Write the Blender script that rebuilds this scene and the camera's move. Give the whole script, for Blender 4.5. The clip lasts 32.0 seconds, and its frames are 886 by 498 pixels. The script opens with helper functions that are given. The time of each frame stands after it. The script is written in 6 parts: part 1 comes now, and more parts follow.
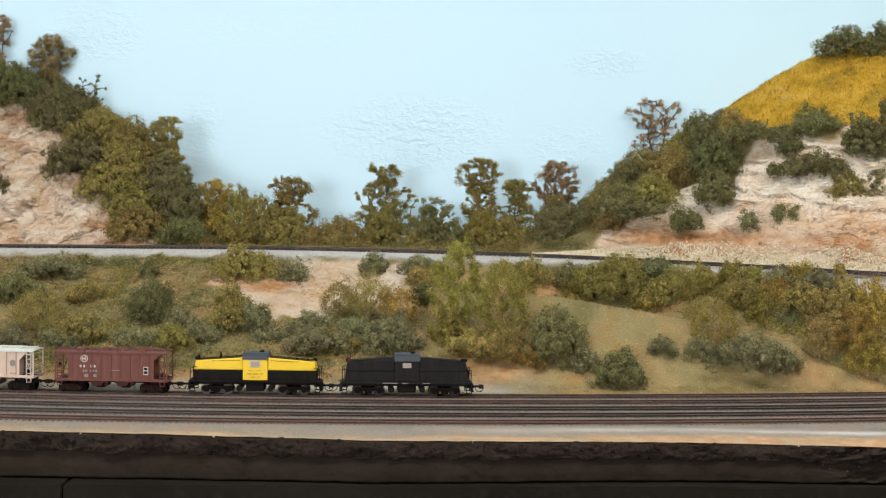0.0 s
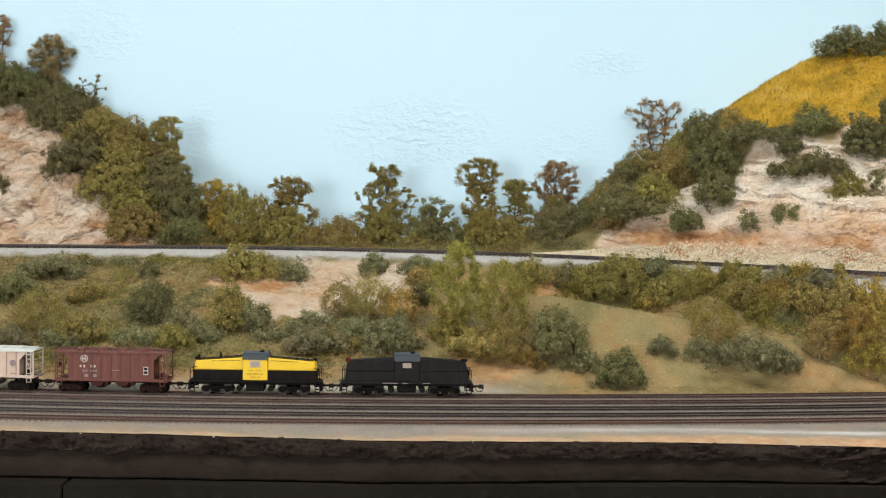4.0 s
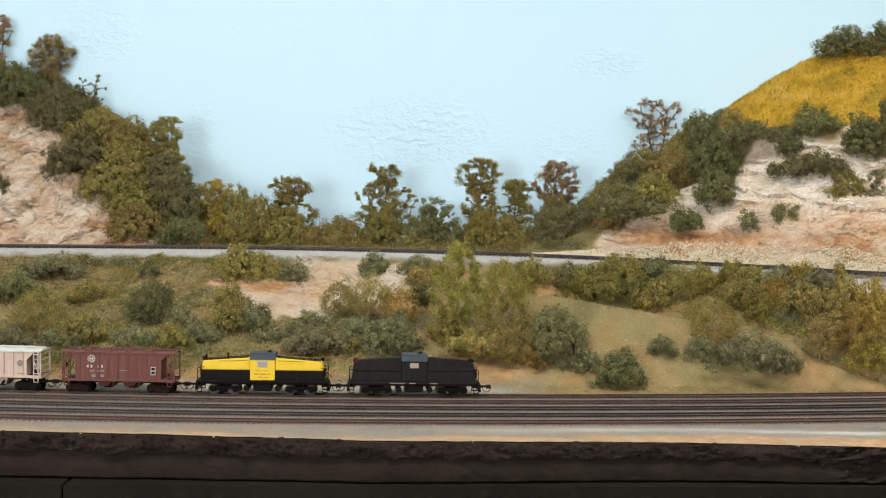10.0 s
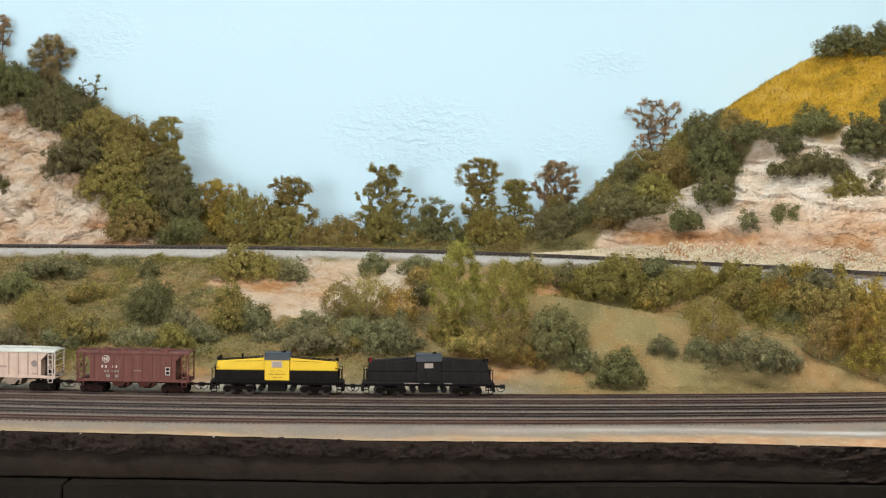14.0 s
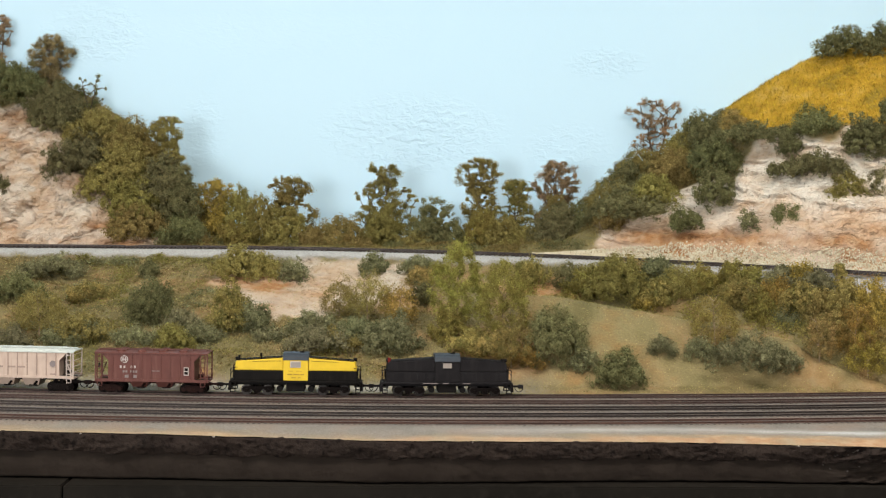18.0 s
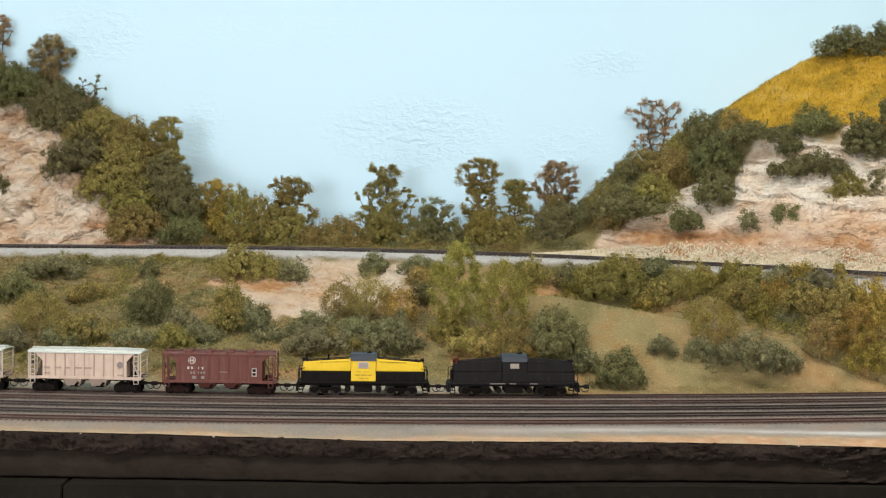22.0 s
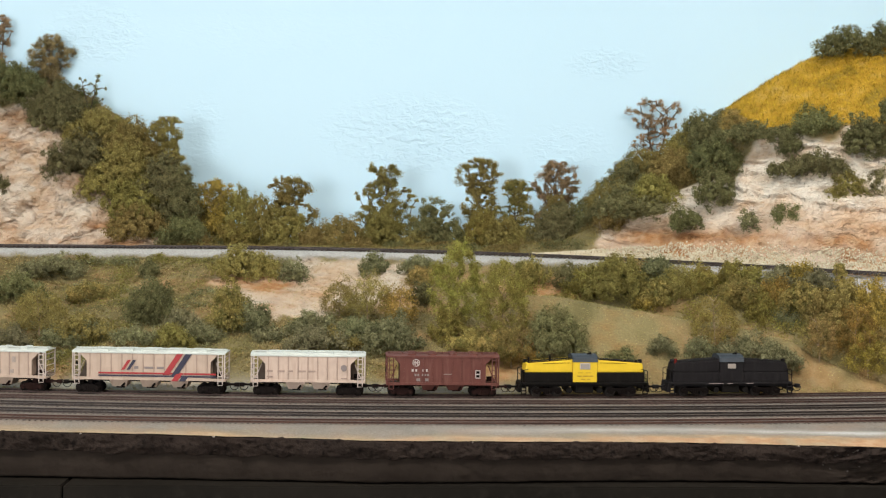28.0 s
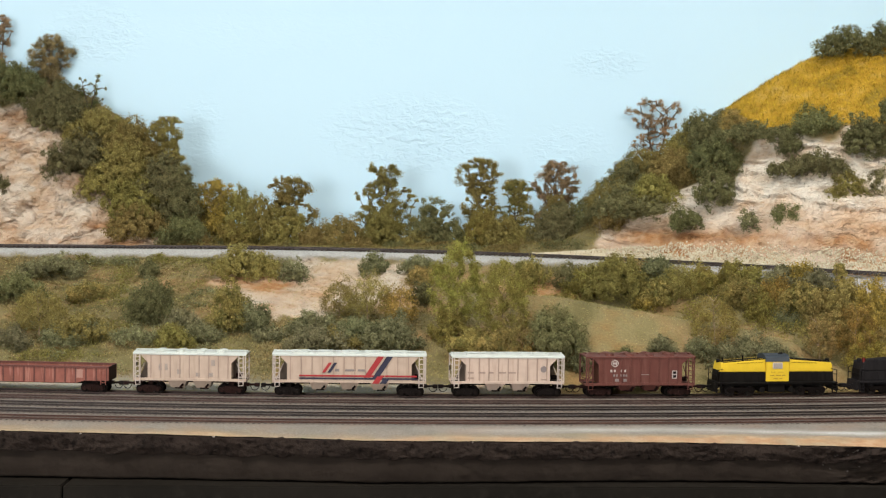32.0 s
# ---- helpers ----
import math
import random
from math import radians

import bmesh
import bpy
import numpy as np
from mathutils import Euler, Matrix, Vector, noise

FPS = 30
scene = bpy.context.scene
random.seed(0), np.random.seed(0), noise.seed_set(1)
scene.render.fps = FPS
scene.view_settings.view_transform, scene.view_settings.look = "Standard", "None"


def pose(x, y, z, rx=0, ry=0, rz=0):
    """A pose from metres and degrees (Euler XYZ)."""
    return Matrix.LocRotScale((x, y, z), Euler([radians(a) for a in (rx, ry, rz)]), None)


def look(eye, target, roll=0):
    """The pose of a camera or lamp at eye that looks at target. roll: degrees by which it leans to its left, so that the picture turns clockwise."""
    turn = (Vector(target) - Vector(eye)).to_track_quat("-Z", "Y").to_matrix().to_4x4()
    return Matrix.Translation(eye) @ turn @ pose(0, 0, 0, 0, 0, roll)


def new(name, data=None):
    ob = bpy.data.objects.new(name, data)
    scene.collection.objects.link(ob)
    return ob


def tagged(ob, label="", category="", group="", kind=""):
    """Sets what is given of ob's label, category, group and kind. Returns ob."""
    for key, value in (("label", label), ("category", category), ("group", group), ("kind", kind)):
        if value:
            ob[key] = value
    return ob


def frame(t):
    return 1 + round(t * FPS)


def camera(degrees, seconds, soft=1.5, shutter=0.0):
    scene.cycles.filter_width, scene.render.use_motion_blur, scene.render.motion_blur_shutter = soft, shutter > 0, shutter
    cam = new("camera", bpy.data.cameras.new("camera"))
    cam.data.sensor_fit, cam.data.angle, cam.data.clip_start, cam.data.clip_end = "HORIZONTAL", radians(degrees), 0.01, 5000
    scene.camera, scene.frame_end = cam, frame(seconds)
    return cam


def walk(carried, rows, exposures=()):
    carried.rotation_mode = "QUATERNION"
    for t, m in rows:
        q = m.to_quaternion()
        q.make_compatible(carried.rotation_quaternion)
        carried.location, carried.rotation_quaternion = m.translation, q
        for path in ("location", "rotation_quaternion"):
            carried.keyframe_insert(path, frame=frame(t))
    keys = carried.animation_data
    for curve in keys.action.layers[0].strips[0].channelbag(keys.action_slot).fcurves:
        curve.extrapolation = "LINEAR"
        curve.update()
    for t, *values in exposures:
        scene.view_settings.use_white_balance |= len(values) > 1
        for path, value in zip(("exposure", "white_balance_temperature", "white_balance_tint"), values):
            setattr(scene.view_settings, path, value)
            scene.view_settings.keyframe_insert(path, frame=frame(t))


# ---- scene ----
# A model railway along a room's wall: a still camera, and a goods train that creeps off and gathers speed.
cam = camera(28.511, 32.0, soft=1.2)
STAND = pose(0, -0.561, 1.34645, 87.233, 0, 0) @ pose(0, 0, 0, 0, 0, 0.805)
walk(cam, [(0, STAND), (32, STAND)])

# ---- light ----
world = bpy.data.worlds.new("sky")
scene.world = world
world.use_nodes = True
wn = world.node_tree
sky = wn.nodes.new("ShaderNodeTexSky")
sky.sky_type, sky.sun_disc, sky.sun_elevation, sky.sun_rotation = "NISHITA", False, radians(40), radians(200)
wn.links.new(sky.outputs[0], wn.nodes["Background"].inputs[0])
wn.nodes["Background"].inputs[1].default_value = 0.1


def area_lamp(name, eye, target, w, h, power, colour):
    lamp = bpy.data.lights.new(name, "AREA")
    lamp.shape, lamp.size, lamp.size_y, lamp.energy, lamp.color = "RECTANGLE", w, h, power, colour
    ob = new(name, lamp)
    ob.matrix_world = look(eye, target)
    return ob


# daylight in the window of the wall behind the camera
area_lamp("window_daylight", (-1.35, -2.02, 1.45), (-1.35, 0, 1.40), 0.9, 0.9, 63, (0.97, 0.99, 1.0))
# the two lamps on the ceiling
area_lamp("ceiling_lamp_light", (-0.45, 0.55, 2.30), (-0.45, 0.9, 0), 1.15, 0.28, 18, (1.0, 0.97, 0.92))
area_lamp("ceiling_lamp_light", (0.95, 0.55, 2.30), (0.95, 0.9, 0), 1.15, 0.28, 21, (1.0, 0.97, 0.92))


# ---- materials ----
def mat(name, c1, c2=None, rough=0.7, metal=0.0, scale=60.0, fine=400.0, bump=0.2, depth=0.0006, c3=None, spread=(0.35, 0.65), per_object=0.0, spec=0.3, streak=1.0):
    """Two-scale mottled paint: broad noise mixes c1 and c2, fine noise c3; noise bump."""
    m = bpy.data.materials.new(name)
    m.use_nodes = True
    t = m.node_tree
    n, l = t.nodes, t.links
    b = n["Principled BSDF"]
    b.inputs["Roughness"].default_value, b.inputs["Metallic"].default_value = rough, metal
    b.inputs["Specular IOR Level"].default_value = spec
    co = n.new("ShaderNodeTexCoord")
    broad, small = n.new("ShaderNodeTexNoise"), n.new("ShaderNodeTexNoise")
    for node, s, d in ((broad, scale, 5), (small, fine, 4)):
        node.inputs["Scale"].default_value, node.inputs["Detail"].default_value = s, d
        l.new(co.outputs["Object"], node.inputs["Vector"])
    if streak != 1.0:
        run = n.new("ShaderNodeMapping")
        run.inputs["Scale"].default_value = (1, 1, streak)
        l.new(co.outputs["Object"], run.inputs["Vector"])
        l.new(run.outputs[0], small.inputs["Vector"])
    ramp = n.new("ShaderNodeMapRange")
    ramp.inputs[1].default_value, ramp.inputs[2].default_value = spread
    l.new(broad.outputs[0], ramp.inputs[0])
    mix = n.new("ShaderNodeMix")
    mix.data_type = "RGBA"
    mix.inputs[6].default_value, mix.inputs[7].default_value = (*c1, 1), (*(c2 or [c * 0.72 for c in c1]), 1)
    l.new(ramp.outputs[0], mix.inputs[0])
    ramp2 = n.new("ShaderNodeMapRange")
    ramp2.inputs[1].default_value, ramp2.inputs[2].default_value = 0.52, 0.72
    l.new(small.outputs[0], ramp2.inputs[0])
    mix2 = n.new("ShaderNodeMix")
    mix2.data_type = "RGBA"
    mix2.inputs[7].default_value = (*(c3 or [c * 0.6 for c in c1]), 1)
    l.new(mix.outputs[2], mix2.inputs[6])
    l.new(ramp2.outputs[0], mix2.inputs[0])
    last = mix2
    if per_object:
        info, hsv = n.new("ShaderNodeObjectInfo"), n.new("ShaderNodeHueSaturation")
        for inp, lo, hi in (("Hue", 0.5 - 0.05 * per_object, 0.5 + 0.035 * per_object), ("Value", 1 - 0.3 * per_object, 1 + 0.3 * per_object)):
            mr = n.new("ShaderNodeMapRange")
            mr.inputs[3].default_value, mr.inputs[4].default_value = lo, hi
            if inp == "Value":
                mul, fr = n.new("ShaderNodeMath"), n.new("ShaderNodeMath")
                mul.operation, fr.operation = "MULTIPLY", "FRACT"
                mul.inputs[1].default_value = 7.31
                l.new(info.outputs["Random"], mul.inputs[0])
                l.new(mul.outputs[0], fr.inputs[0])
                l.new(fr.outputs[0], mr.inputs[0])
            else:
                l.new(info.outputs["Random"], mr.inputs[0])
            l.new(mr.outputs[0], hsv.inputs[inp])
        l.new(mix2.outputs[2], hsv.inputs["Color"])
        l.new(hsv.outputs[0], b.inputs["Base Color"])
    else:
        l.new(last.outputs[2], b.inputs["Base Color"])
    if bump:
        bp = n.new("ShaderNodeBump")
        bp.inputs["Strength"].default_value, bp.inputs["Distance"].default_value = bump, depth
        l.new(small.outputs[0], bp.inputs["Height"])
        l.new(bp.outputs[0], b.inputs["Normal"])
    return m


def leaf_mat(name, c1, c2, c3):
    """Dyed foam flock: colour varies from clump to clump and from plant to plant, with the contrast of lit tufts and
    dark gaps put in, and a little light passes through.
    """
    m = mat(name, [c * 1.20 for c in c1], [c * 0.66 for c in c2], rough=0.9, scale=105, fine=260, bump=0, c3=[c * 0.55 for c in c3], spread=(0.38, 0.62), per_object=0.45)
    t = m.node_tree
    b = t.nodes["Principled BSDF"]
    b.inputs["Specular IOR Level"].default_value = 0.15
    hsv = [q for q in t.nodes if q.type == "HUE_SAT"][0]
    geo, mr, h2 = t.nodes.new("ShaderNodeNewGeometry"), t.nodes.new("ShaderNodeMapRange"), t.nodes.new("ShaderNodeHueSaturation")
    mr.inputs[3].default_value, mr.inputs[4].default_value = 0.72, 1.30
    t.links.new(geo.outputs["Random Per Island"], mr.inputs[0])
    t.links.new(mr.outputs[0], h2.inputs["Value"])
    t.links.new(hsv.outputs[0], h2.inputs["Color"])
    t.links.new(h2.outputs[0], b.inputs["Base Color"])
    thin, both = t.nodes.new("ShaderNodeBsdfTranslucent"), t.nodes.new("ShaderNodeMixShader")
    both.inputs[0].default_value = 0.36
    t.links.new(h2.outputs[0], thin.inputs["Color"])
    t.links.new(b.outputs[0], both.inputs[1])
    t.links.new(thin.outputs[0], both.inputs[2])
    t.links.new(both.outputs[0], t.nodes["Material Output"].inputs["Surface"])
    return m


LEAF = {
    "dark": leaf_mat("dark_green_flock", (0.194, 0.188, 0.083), (0.241, 0.219, 0.092), (0.131, 0.130, 0.062)),
    "sage": leaf_mat("grey_green_flock", (0.263, 0.251, 0.129), (0.214, 0.208, 0.100), (0.319, 0.303, 0.168)),
    "olive": leaf_mat("olive_flock", (0.302, 0.254, 0.083), (0.364, 0.287, 0.089), (0.219, 0.195, 0.069)),
    "lime": leaf_mat("yellow_green_flock", (0.298, 0.267, 0.070), (0.336, 0.264, 0.070), (0.216, 0.198, 0.057)),
    "rust": leaf_mat("rust_brown_flock", (0.370, 0.279, 0.093), (0.305, 0.276, 0.090), (0.245, 0.185, 0.067)),
    "ochre": leaf_mat("ochre_flock", (0.418, 0.304, 0.071), (0.344, 0.267, 0.071), (0.245, 0.190, 0.057)),
    "bronze": leaf_mat("bronze_brown_flock", (0.391, 0.270, 0.144), (0.310, 0.236, 0.115), (0.460, 0.310, 0.184)),
    "straw": leaf_mat("straw_flock", (0.392, 0.315, 0.140), (0.346, 0.296, 0.122), (0.410, 0.272, 0.099)),
    "moss": leaf_mat("pale_moss_flock", (0.345, 0.293, 0.113), (0.295, 0.265, 0.099), (0.390, 0.312, 0.135)),
}
BARK = mat("pale_bark", (0.34, 0.25, 0.15), (0.22, 0.15, 0.09), rough=0.9, scale=80, fine=300, bump=0.5)
DARK_BARK = mat("dark_bark", (0.15, 0.11, 0.08), (0.10, 0.075, 0.055), rough=0.9, scale=80, fine=300, bump=0.5)
RAIL = mat("browned_rail", (0.065, 0.040, 0.034), (0.10, 0.065, 0.055), rough=0.5, metal=0.35, scale=40, fine=300, bump=0.15, depth=0.0002)
RAIL_RUST = mat("rusty_rail", (0.095, 0.050, 0.037), (0.065, 0.036, 0.028), rough=0.7, metal=0.1, scale=40, fine=300, bump=0.2, depth=0.0002)
RAIL_DARK = mat("dark_rail", (0.040, 0.031, 0.028), (0.065, 0.050, 0.045), rough=0.45, metal=0.4, scale=40, fine=300, bump=0.15, depth=0.0002)
TIE = mat("dark_sleeper", (0.060, 0.046, 0.039), (0.090, 0.070, 0.060), rough=0.85, scale=70, fine=700, bump=0.4, depth=0.0002)
FOAM = mat("black_brown_foam_edge", (0.0165, 0.0112, 0.0090), (0.026, 0.0180, 0.0142), rough=0.85, scale=34, fine=210, bump=1.0, depth=0.0026, c3=(0.006, 0.0045, 0.0036), spec=0.08)
FOAM_LOW = mat("brown_painted_foam", (0.0185, 0.0132, 0.0102), (0.026, 0.0190, 0.0146), rough=0.85, scale=30, fine=150, bump=0.6, depth=0.0012, c3=(0.022, 0.016, 0.012), spec=0.08)
PLASTER = mat("chipped_plaster", (0.42, 0.38, 0.33), (0.30, 0.26, 0.22), rough=0.9, scale=60, fine=400, bump=0.4)
GRUBBY = mat("grubby_plaster", (0.085, 0.07, 0.06), (0.05, 0.042, 0.036), rough=0.9, scale=60, fine=400, bump=0.4)
BOARD = mat("grey_brown_board", (0.0125, 0.0102, 0.0078), (0.0090, 0.0074, 0.0056), rough=0.7, scale=9, fine=120, bump=0.3, c3=(0.015, 0.0125, 0.0098), spec=0.06)
TALUS = mat("pale_rubble", (0.66, 0.60, 0.46), (0.58, 0.50, 0.35), rough=0.9, scale=90, fine=500, bump=0.5, c3=(0.42, 0.34, 0.22))
PLAIN_WALL = mat("room_wall_paint", (0.62, 0.60, 0.55), (0.58, 0.56, 0.52), rough=0.9, scale=2, fine=60, bump=0.1)
CEILING = mat("ceiling_paint", (0.75, 0.74, 0.71), (0.70, 0.69, 0.66), rough=0.95, scale=2, fine=80, bump=0.1)
FLOOR = mat("concrete_floor", (0.26, 0.25, 0.24), (0.20, 0.19, 0.18), rough=0.7, scale=2, fine=60, bump=0.2)


def backdrop_mat():
    """Pale blue paint on a wall with patches of trowelled plaster."""
    m = bpy.data.materials.new("pale_blue_trowelled_wall")
    m.use_nodes = True
    t = m.node_tree
    n, l = t.nodes, t.links
    b = n["Principled BSDF"]
    b.inputs["Roughness"].default_value = 0.75
    co, mp = n.new("ShaderNodeTexCoord"), n.new("ShaderNodeMapping")
    mp.inputs["Scale"].default_value = (1, 1, 1.9)
    mp.inputs["Rotation"].default_value = (0, radians(14), 0)
    l.new(co.outputs["Object"], mp.inputs["Vector"])
    trowel, fine, tone = (n.new("ShaderNodeTexNoise") for _ in range(3))
    for q, s, d, v in ((trowel, 78, 3, mp), (fine, 420, 3, co), (tone, 1.6, 3, co)):
        q.inputs["Scale"].default_value, q.inputs["Detail"].default_value = s, d
        l.new(v.outputs["Object"] if v is co else v.outputs[0], q.inputs["Vector"])
    trowel.inputs["Distortion"].default_value = 0.7
    step, mul, add = n.new("ShaderNodeMapRange"), n.new("ShaderNodeMath"), n.new("ShaderNodeMath")
    step.inputs[1].default_value, step.inputs[2].default_value = 0.44, 0.66
    l.new(trowel.outputs[0], step.inputs[0])
    # where the trowel left its marks
    marks = None
    for cx, cz, rx, rz, much in ((-0.5016, 1.5270, 0.075, 0.045, 0.7), (-0.0462, 1.3919, 0.130, 0.055, 0.9), (0.2321, 1.4953, 0.060, 0.022, 0.8), (0.1816, 1.3708, 0.070, 0.040, 0.5), (-0.3466, 1.3837, 0.04, 0.06, 0.3), (-0.2343, 1.5308, 0.2, 0.04, 0.12)):
        m2, ln, mr = n.new("ShaderNodeMapping"), n.new("ShaderNodeVectorMath"), n.new("ShaderNodeMapRange")
        m2.inputs["Scale"].default_value = (1 / rx, 0, 1 / rz)
        m2.inputs["Location"].default_value = (-cx / rx, 0, -cz / rz)
        ln.operation = "LENGTH"
        mr.interpolation_type = "SMOOTHSTEP"
        mr.inputs[1].default_value, mr.inputs[2].default_value, mr.inputs[3].default_value, mr.inputs[4].default_value = 0.35, 1.25, much, 0.0
        l.new(co.outputs["Object"], m2.inputs["Vector"])
        l.new(m2.outputs[0], ln.inputs[0])
        l.new(ln.outputs["Value"], mr.inputs[0])
        if marks is None:
            marks = mr
        else:
            mx = n.new("ShaderNodeMath")
            mx.operation = "MAXIMUM"
            l.new(marks.outputs[0], mx.inputs[0])
            l.new(mr.outputs[0], mx.inputs[1])
            marks = mx
    mul.operation, add.operation = "MULTIPLY", "MULTIPLY_ADD"
    l.new(step.outputs[0], mul.inputs[0])
    l.new(marks.outputs[0], mul.inputs[1])
    l.new(fine.outputs[0], add.inputs[0])
    add.inputs[1].default_value = 0.05
    l.new(mul.outputs[0], add.inputs[2])
    bp = n.new("ShaderNodeBump")
    bp.inputs["Strength"].default_value, bp.inputs["Distance"].default_value = 0.5, 0.0030
    l.new(add.outputs[0], bp.inputs["Height"])
    l.new(bp.outputs[0], b.inputs["Normal"])
    mix = n.new("ShaderNodeMix")
    mix.data_type = "RGBA"
    mix.inputs[6].default_value, mix.inputs[7].default_value = (0.530, 0.745, 0.880, 1), (0.575, 0.775, 0.900, 1)
    l.new(tone.outputs[0], mix.inputs[0])
    l.new(mix.outputs[2], b.inputs["Base Color"])
    return m


def terrain_mat():
    """Painted plaster scenery: grass flock, rock, golden grass and ballast, mixed by the sheet's cover values."""
    m = bpy.data.materials.new("scenery_ground")
    m.use_nodes = True
    t = m.node_tree
    n, l = t.nodes, t.links
    b = n["Principled BSDF"]
    b.inputs["Roughness"].default_value, b.inputs["Specular IOR Level"].default_value = 0.92, 0.2
    co = n.new("ShaderNodeTexCoord")

    def tex(s, d, stretch=None, dist=0.0):
        q = n.new("ShaderNodeTexNoise")
        q.inputs["Scale"].default_value, q.inputs["Detail"].default_value, q.inputs["Distortion"].default_value = s, d, dist
        if stretch:
            mp = n.new("ShaderNodeMapping")
            mp.inputs["Scale"].default_value = stretch
            l.new(co.outputs["Object"], mp.inputs["Vector"])
            l.new(mp.outputs[0], q.inputs["Vector"])
        else:
            l.new(co.outputs["Object"], q.inputs["Vector"])
        return q

    def ramp(q, *stops):
        r = n.new("ShaderNodeValToRGB")
        while len(r.color_ramp.elements) < len(stops):
            r.color_ramp.elements.new(0.5)
        for e, (at, c) in zip(r.color_ramp.elements, stops):
            e.position, e.color = at, (*c, 1)
        l.new(q.outputs[0], r.inputs[0])
        return r

    def blend(f, a, c):
        q = n.new("ShaderNodeMix")
        q.data_type = "RGBA"
        if f is not None:
            l.new(f, q.inputs[0])
        l.new(a, q.inputs[6])
        l.new(c, q.inputs[7])
        return q

    grass = ramp(tex(24, 8), (0.30, (0.115, 0.105, 0.042)), (0.42, (0.185, 0.155, 0.068)), (0.54, (0.235, 0.190, 0.090)), (0.68, (0.25, 0.158, 0.062)))
    speck = ramp(tex(520, 3), (0.36, (0.40, 0.40, 0.34)), (0.62, (1.0, 1.0, 1.0)))
    g2 = blend(None, grass.outputs[0], speck.outputs[0])
    g2.blend_type, g2.inputs[0].default_value = "MULTIPLY", 0.40
    rock = ramp(tex(20, 8, (1, 1, 1.9), 1.0), (0.20, (0.54, 0.33, 0.18)), (0.31, (0.66, 0.49, 0.34)), (0.42, (0.74, 0.595, 0.45)), (0.58, (0.80, 0.72, 0.61)))
    crack = ramp(tex(80, 5, (1, 1, 2.2), 1.8), (0.31, (0.60, 0.46, 0.34)), (0.40, (1, 1, 1)))
    r2 = blend(None, rock.outputs[0], crack.outputs[0])
    r2.blend_type, r2.inputs[0].default_value = "MULTIPLY", 0.6
    gold = ramp(tex(26, 7), (0.32, (0.30, 0.20, 0.030)), (0.44, (0.46, 0.27, 0.026)), (0.54, (0.54, 0.32, 0.036)), (0.70, (0.58, 0.39, 0.12)))
    go2 = blend(None, gold.outputs[0], speck.outputs[0])
    go2.blend_type, go2.inputs[0].default_value = "MULTIPLY", 0.45
    stone = ramp(tex(900, 3), (0.30, (0.125, 0.118, 0.109)), (0.55, (0.215, 0.205, 0.190)), (0.75, (0.31, 0.296, 0.277)))
    warm = ramp(tex(20, 4), (0.36, (0.80, 0.74, 0.68)), (0.50, (0.96, 0.87, 0.79)), (0.66, (1.0, 0.80, 0.68)))
    s2 = blend(None, stone.outputs[0], warm.outputs[0])
    s2.blend_type, s2.inputs[0].default_value = "MULTIPLY", 1.0
    grime, black = n.new("ShaderNodeAttribute"), n.new("ShaderNodeRGB")
    grime.attribute_name = "grime"
    black.outputs[0].default_value = (0.100, 0.078, 0.068, 1)
    s2 = blend(grime.outputs["Fac"], s2.outputs[2], black.outputs[0])
    pale, grey = n.new("ShaderNodeAttribute"), ramp(tex(700, 3), (0.3, (0.28, 0.27, 0.25)), (0.7, (0.50, 0.485, 0.455)))
    pale.attribute_name = "pale"
    s2 = blend(pale.outputs["Fac"], s2.outputs[2], grey.outputs[0])
    cover = n.new("ShaderNodeAttribute")
    cover.attribute_name = "cover"
    sep = n.new("ShaderNodeSeparateColor")
    l.new(cover.outputs["Color"], sep.inputs[0])
    soil = ramp(tex(75, 6), (0.32, (0.33, 0.155, 0.066)), (0.48, (0.43, 0.215, 0.090)), (0.62, (0.50, 0.300, 0.160)))
    c = blend(sep.outputs[0], g2.outputs[2], r2.outputs[2])
    c = blend(cover.outputs["Alpha"], c.outputs[2], soil.outputs[0])
    c = blend(sep.outputs[1], c.outputs[2], go2.outputs[2])
    c = blend(sep.outputs[2], c.outputs[2], s2.outputs[2])
    l.new(c.outputs[2], b.inputs["Base Color"])
    bp = n.new("ShaderNodeBump")
    bp.inputs["Strength"].default_value, bp.inputs["Distance"].default_value = 0.8, 0.0010
    l.new(tex(420, 5).outputs[0], bp.inputs["Height"])
    # cracked and flaking beds on the rock alone
    beds, flake, rel = tex(60, 6, (1, 1, 2.2), 1.8), tex(170, 4, (1, 1, 1.6), 0.6), n.new("ShaderNodeMath")
    rel.operation = "MULTIPLY_ADD"
    rel.inputs[1].default_value = 0.50
    l.new(flake.outputs[0], rel.inputs[0])
    # broken plates, each at its own level
    warp, push, stretch, plate, rel2 = tex(38, 4), n.new("ShaderNodeVectorMath"), n.new("ShaderNodeMapping"), n.new("ShaderNodeTexVoronoi"), n.new("ShaderNodeMath")
    push.operation = "MULTIPLY_ADD"
    push.inputs[1].default_value = (0.022, 0.022, 0.022)
    l.new(warp.outputs["Color"], push.inputs[0])
    l.new(co.outputs["Object"], push.inputs[2])
    stretch.inputs["Scale"].default_value, stretch.inputs["Rotation"].default_value = (1, 1, 2.1), (0, 0.12, 0)
    l.new(push.outputs[0], stretch.inputs["Vector"])
    plate.inputs["Scale"].default_value = 44
    l.new(stretch.outputs[0], plate.inputs["Vector"])
    rel2.operation = "MULTIPLY_ADD"
    rel2.inputs[1].default_value = 0.55
    l.new(plate.outputs["Color"], rel2.inputs[0])
    l.new(beds.outputs[0], rel2.inputs[2])
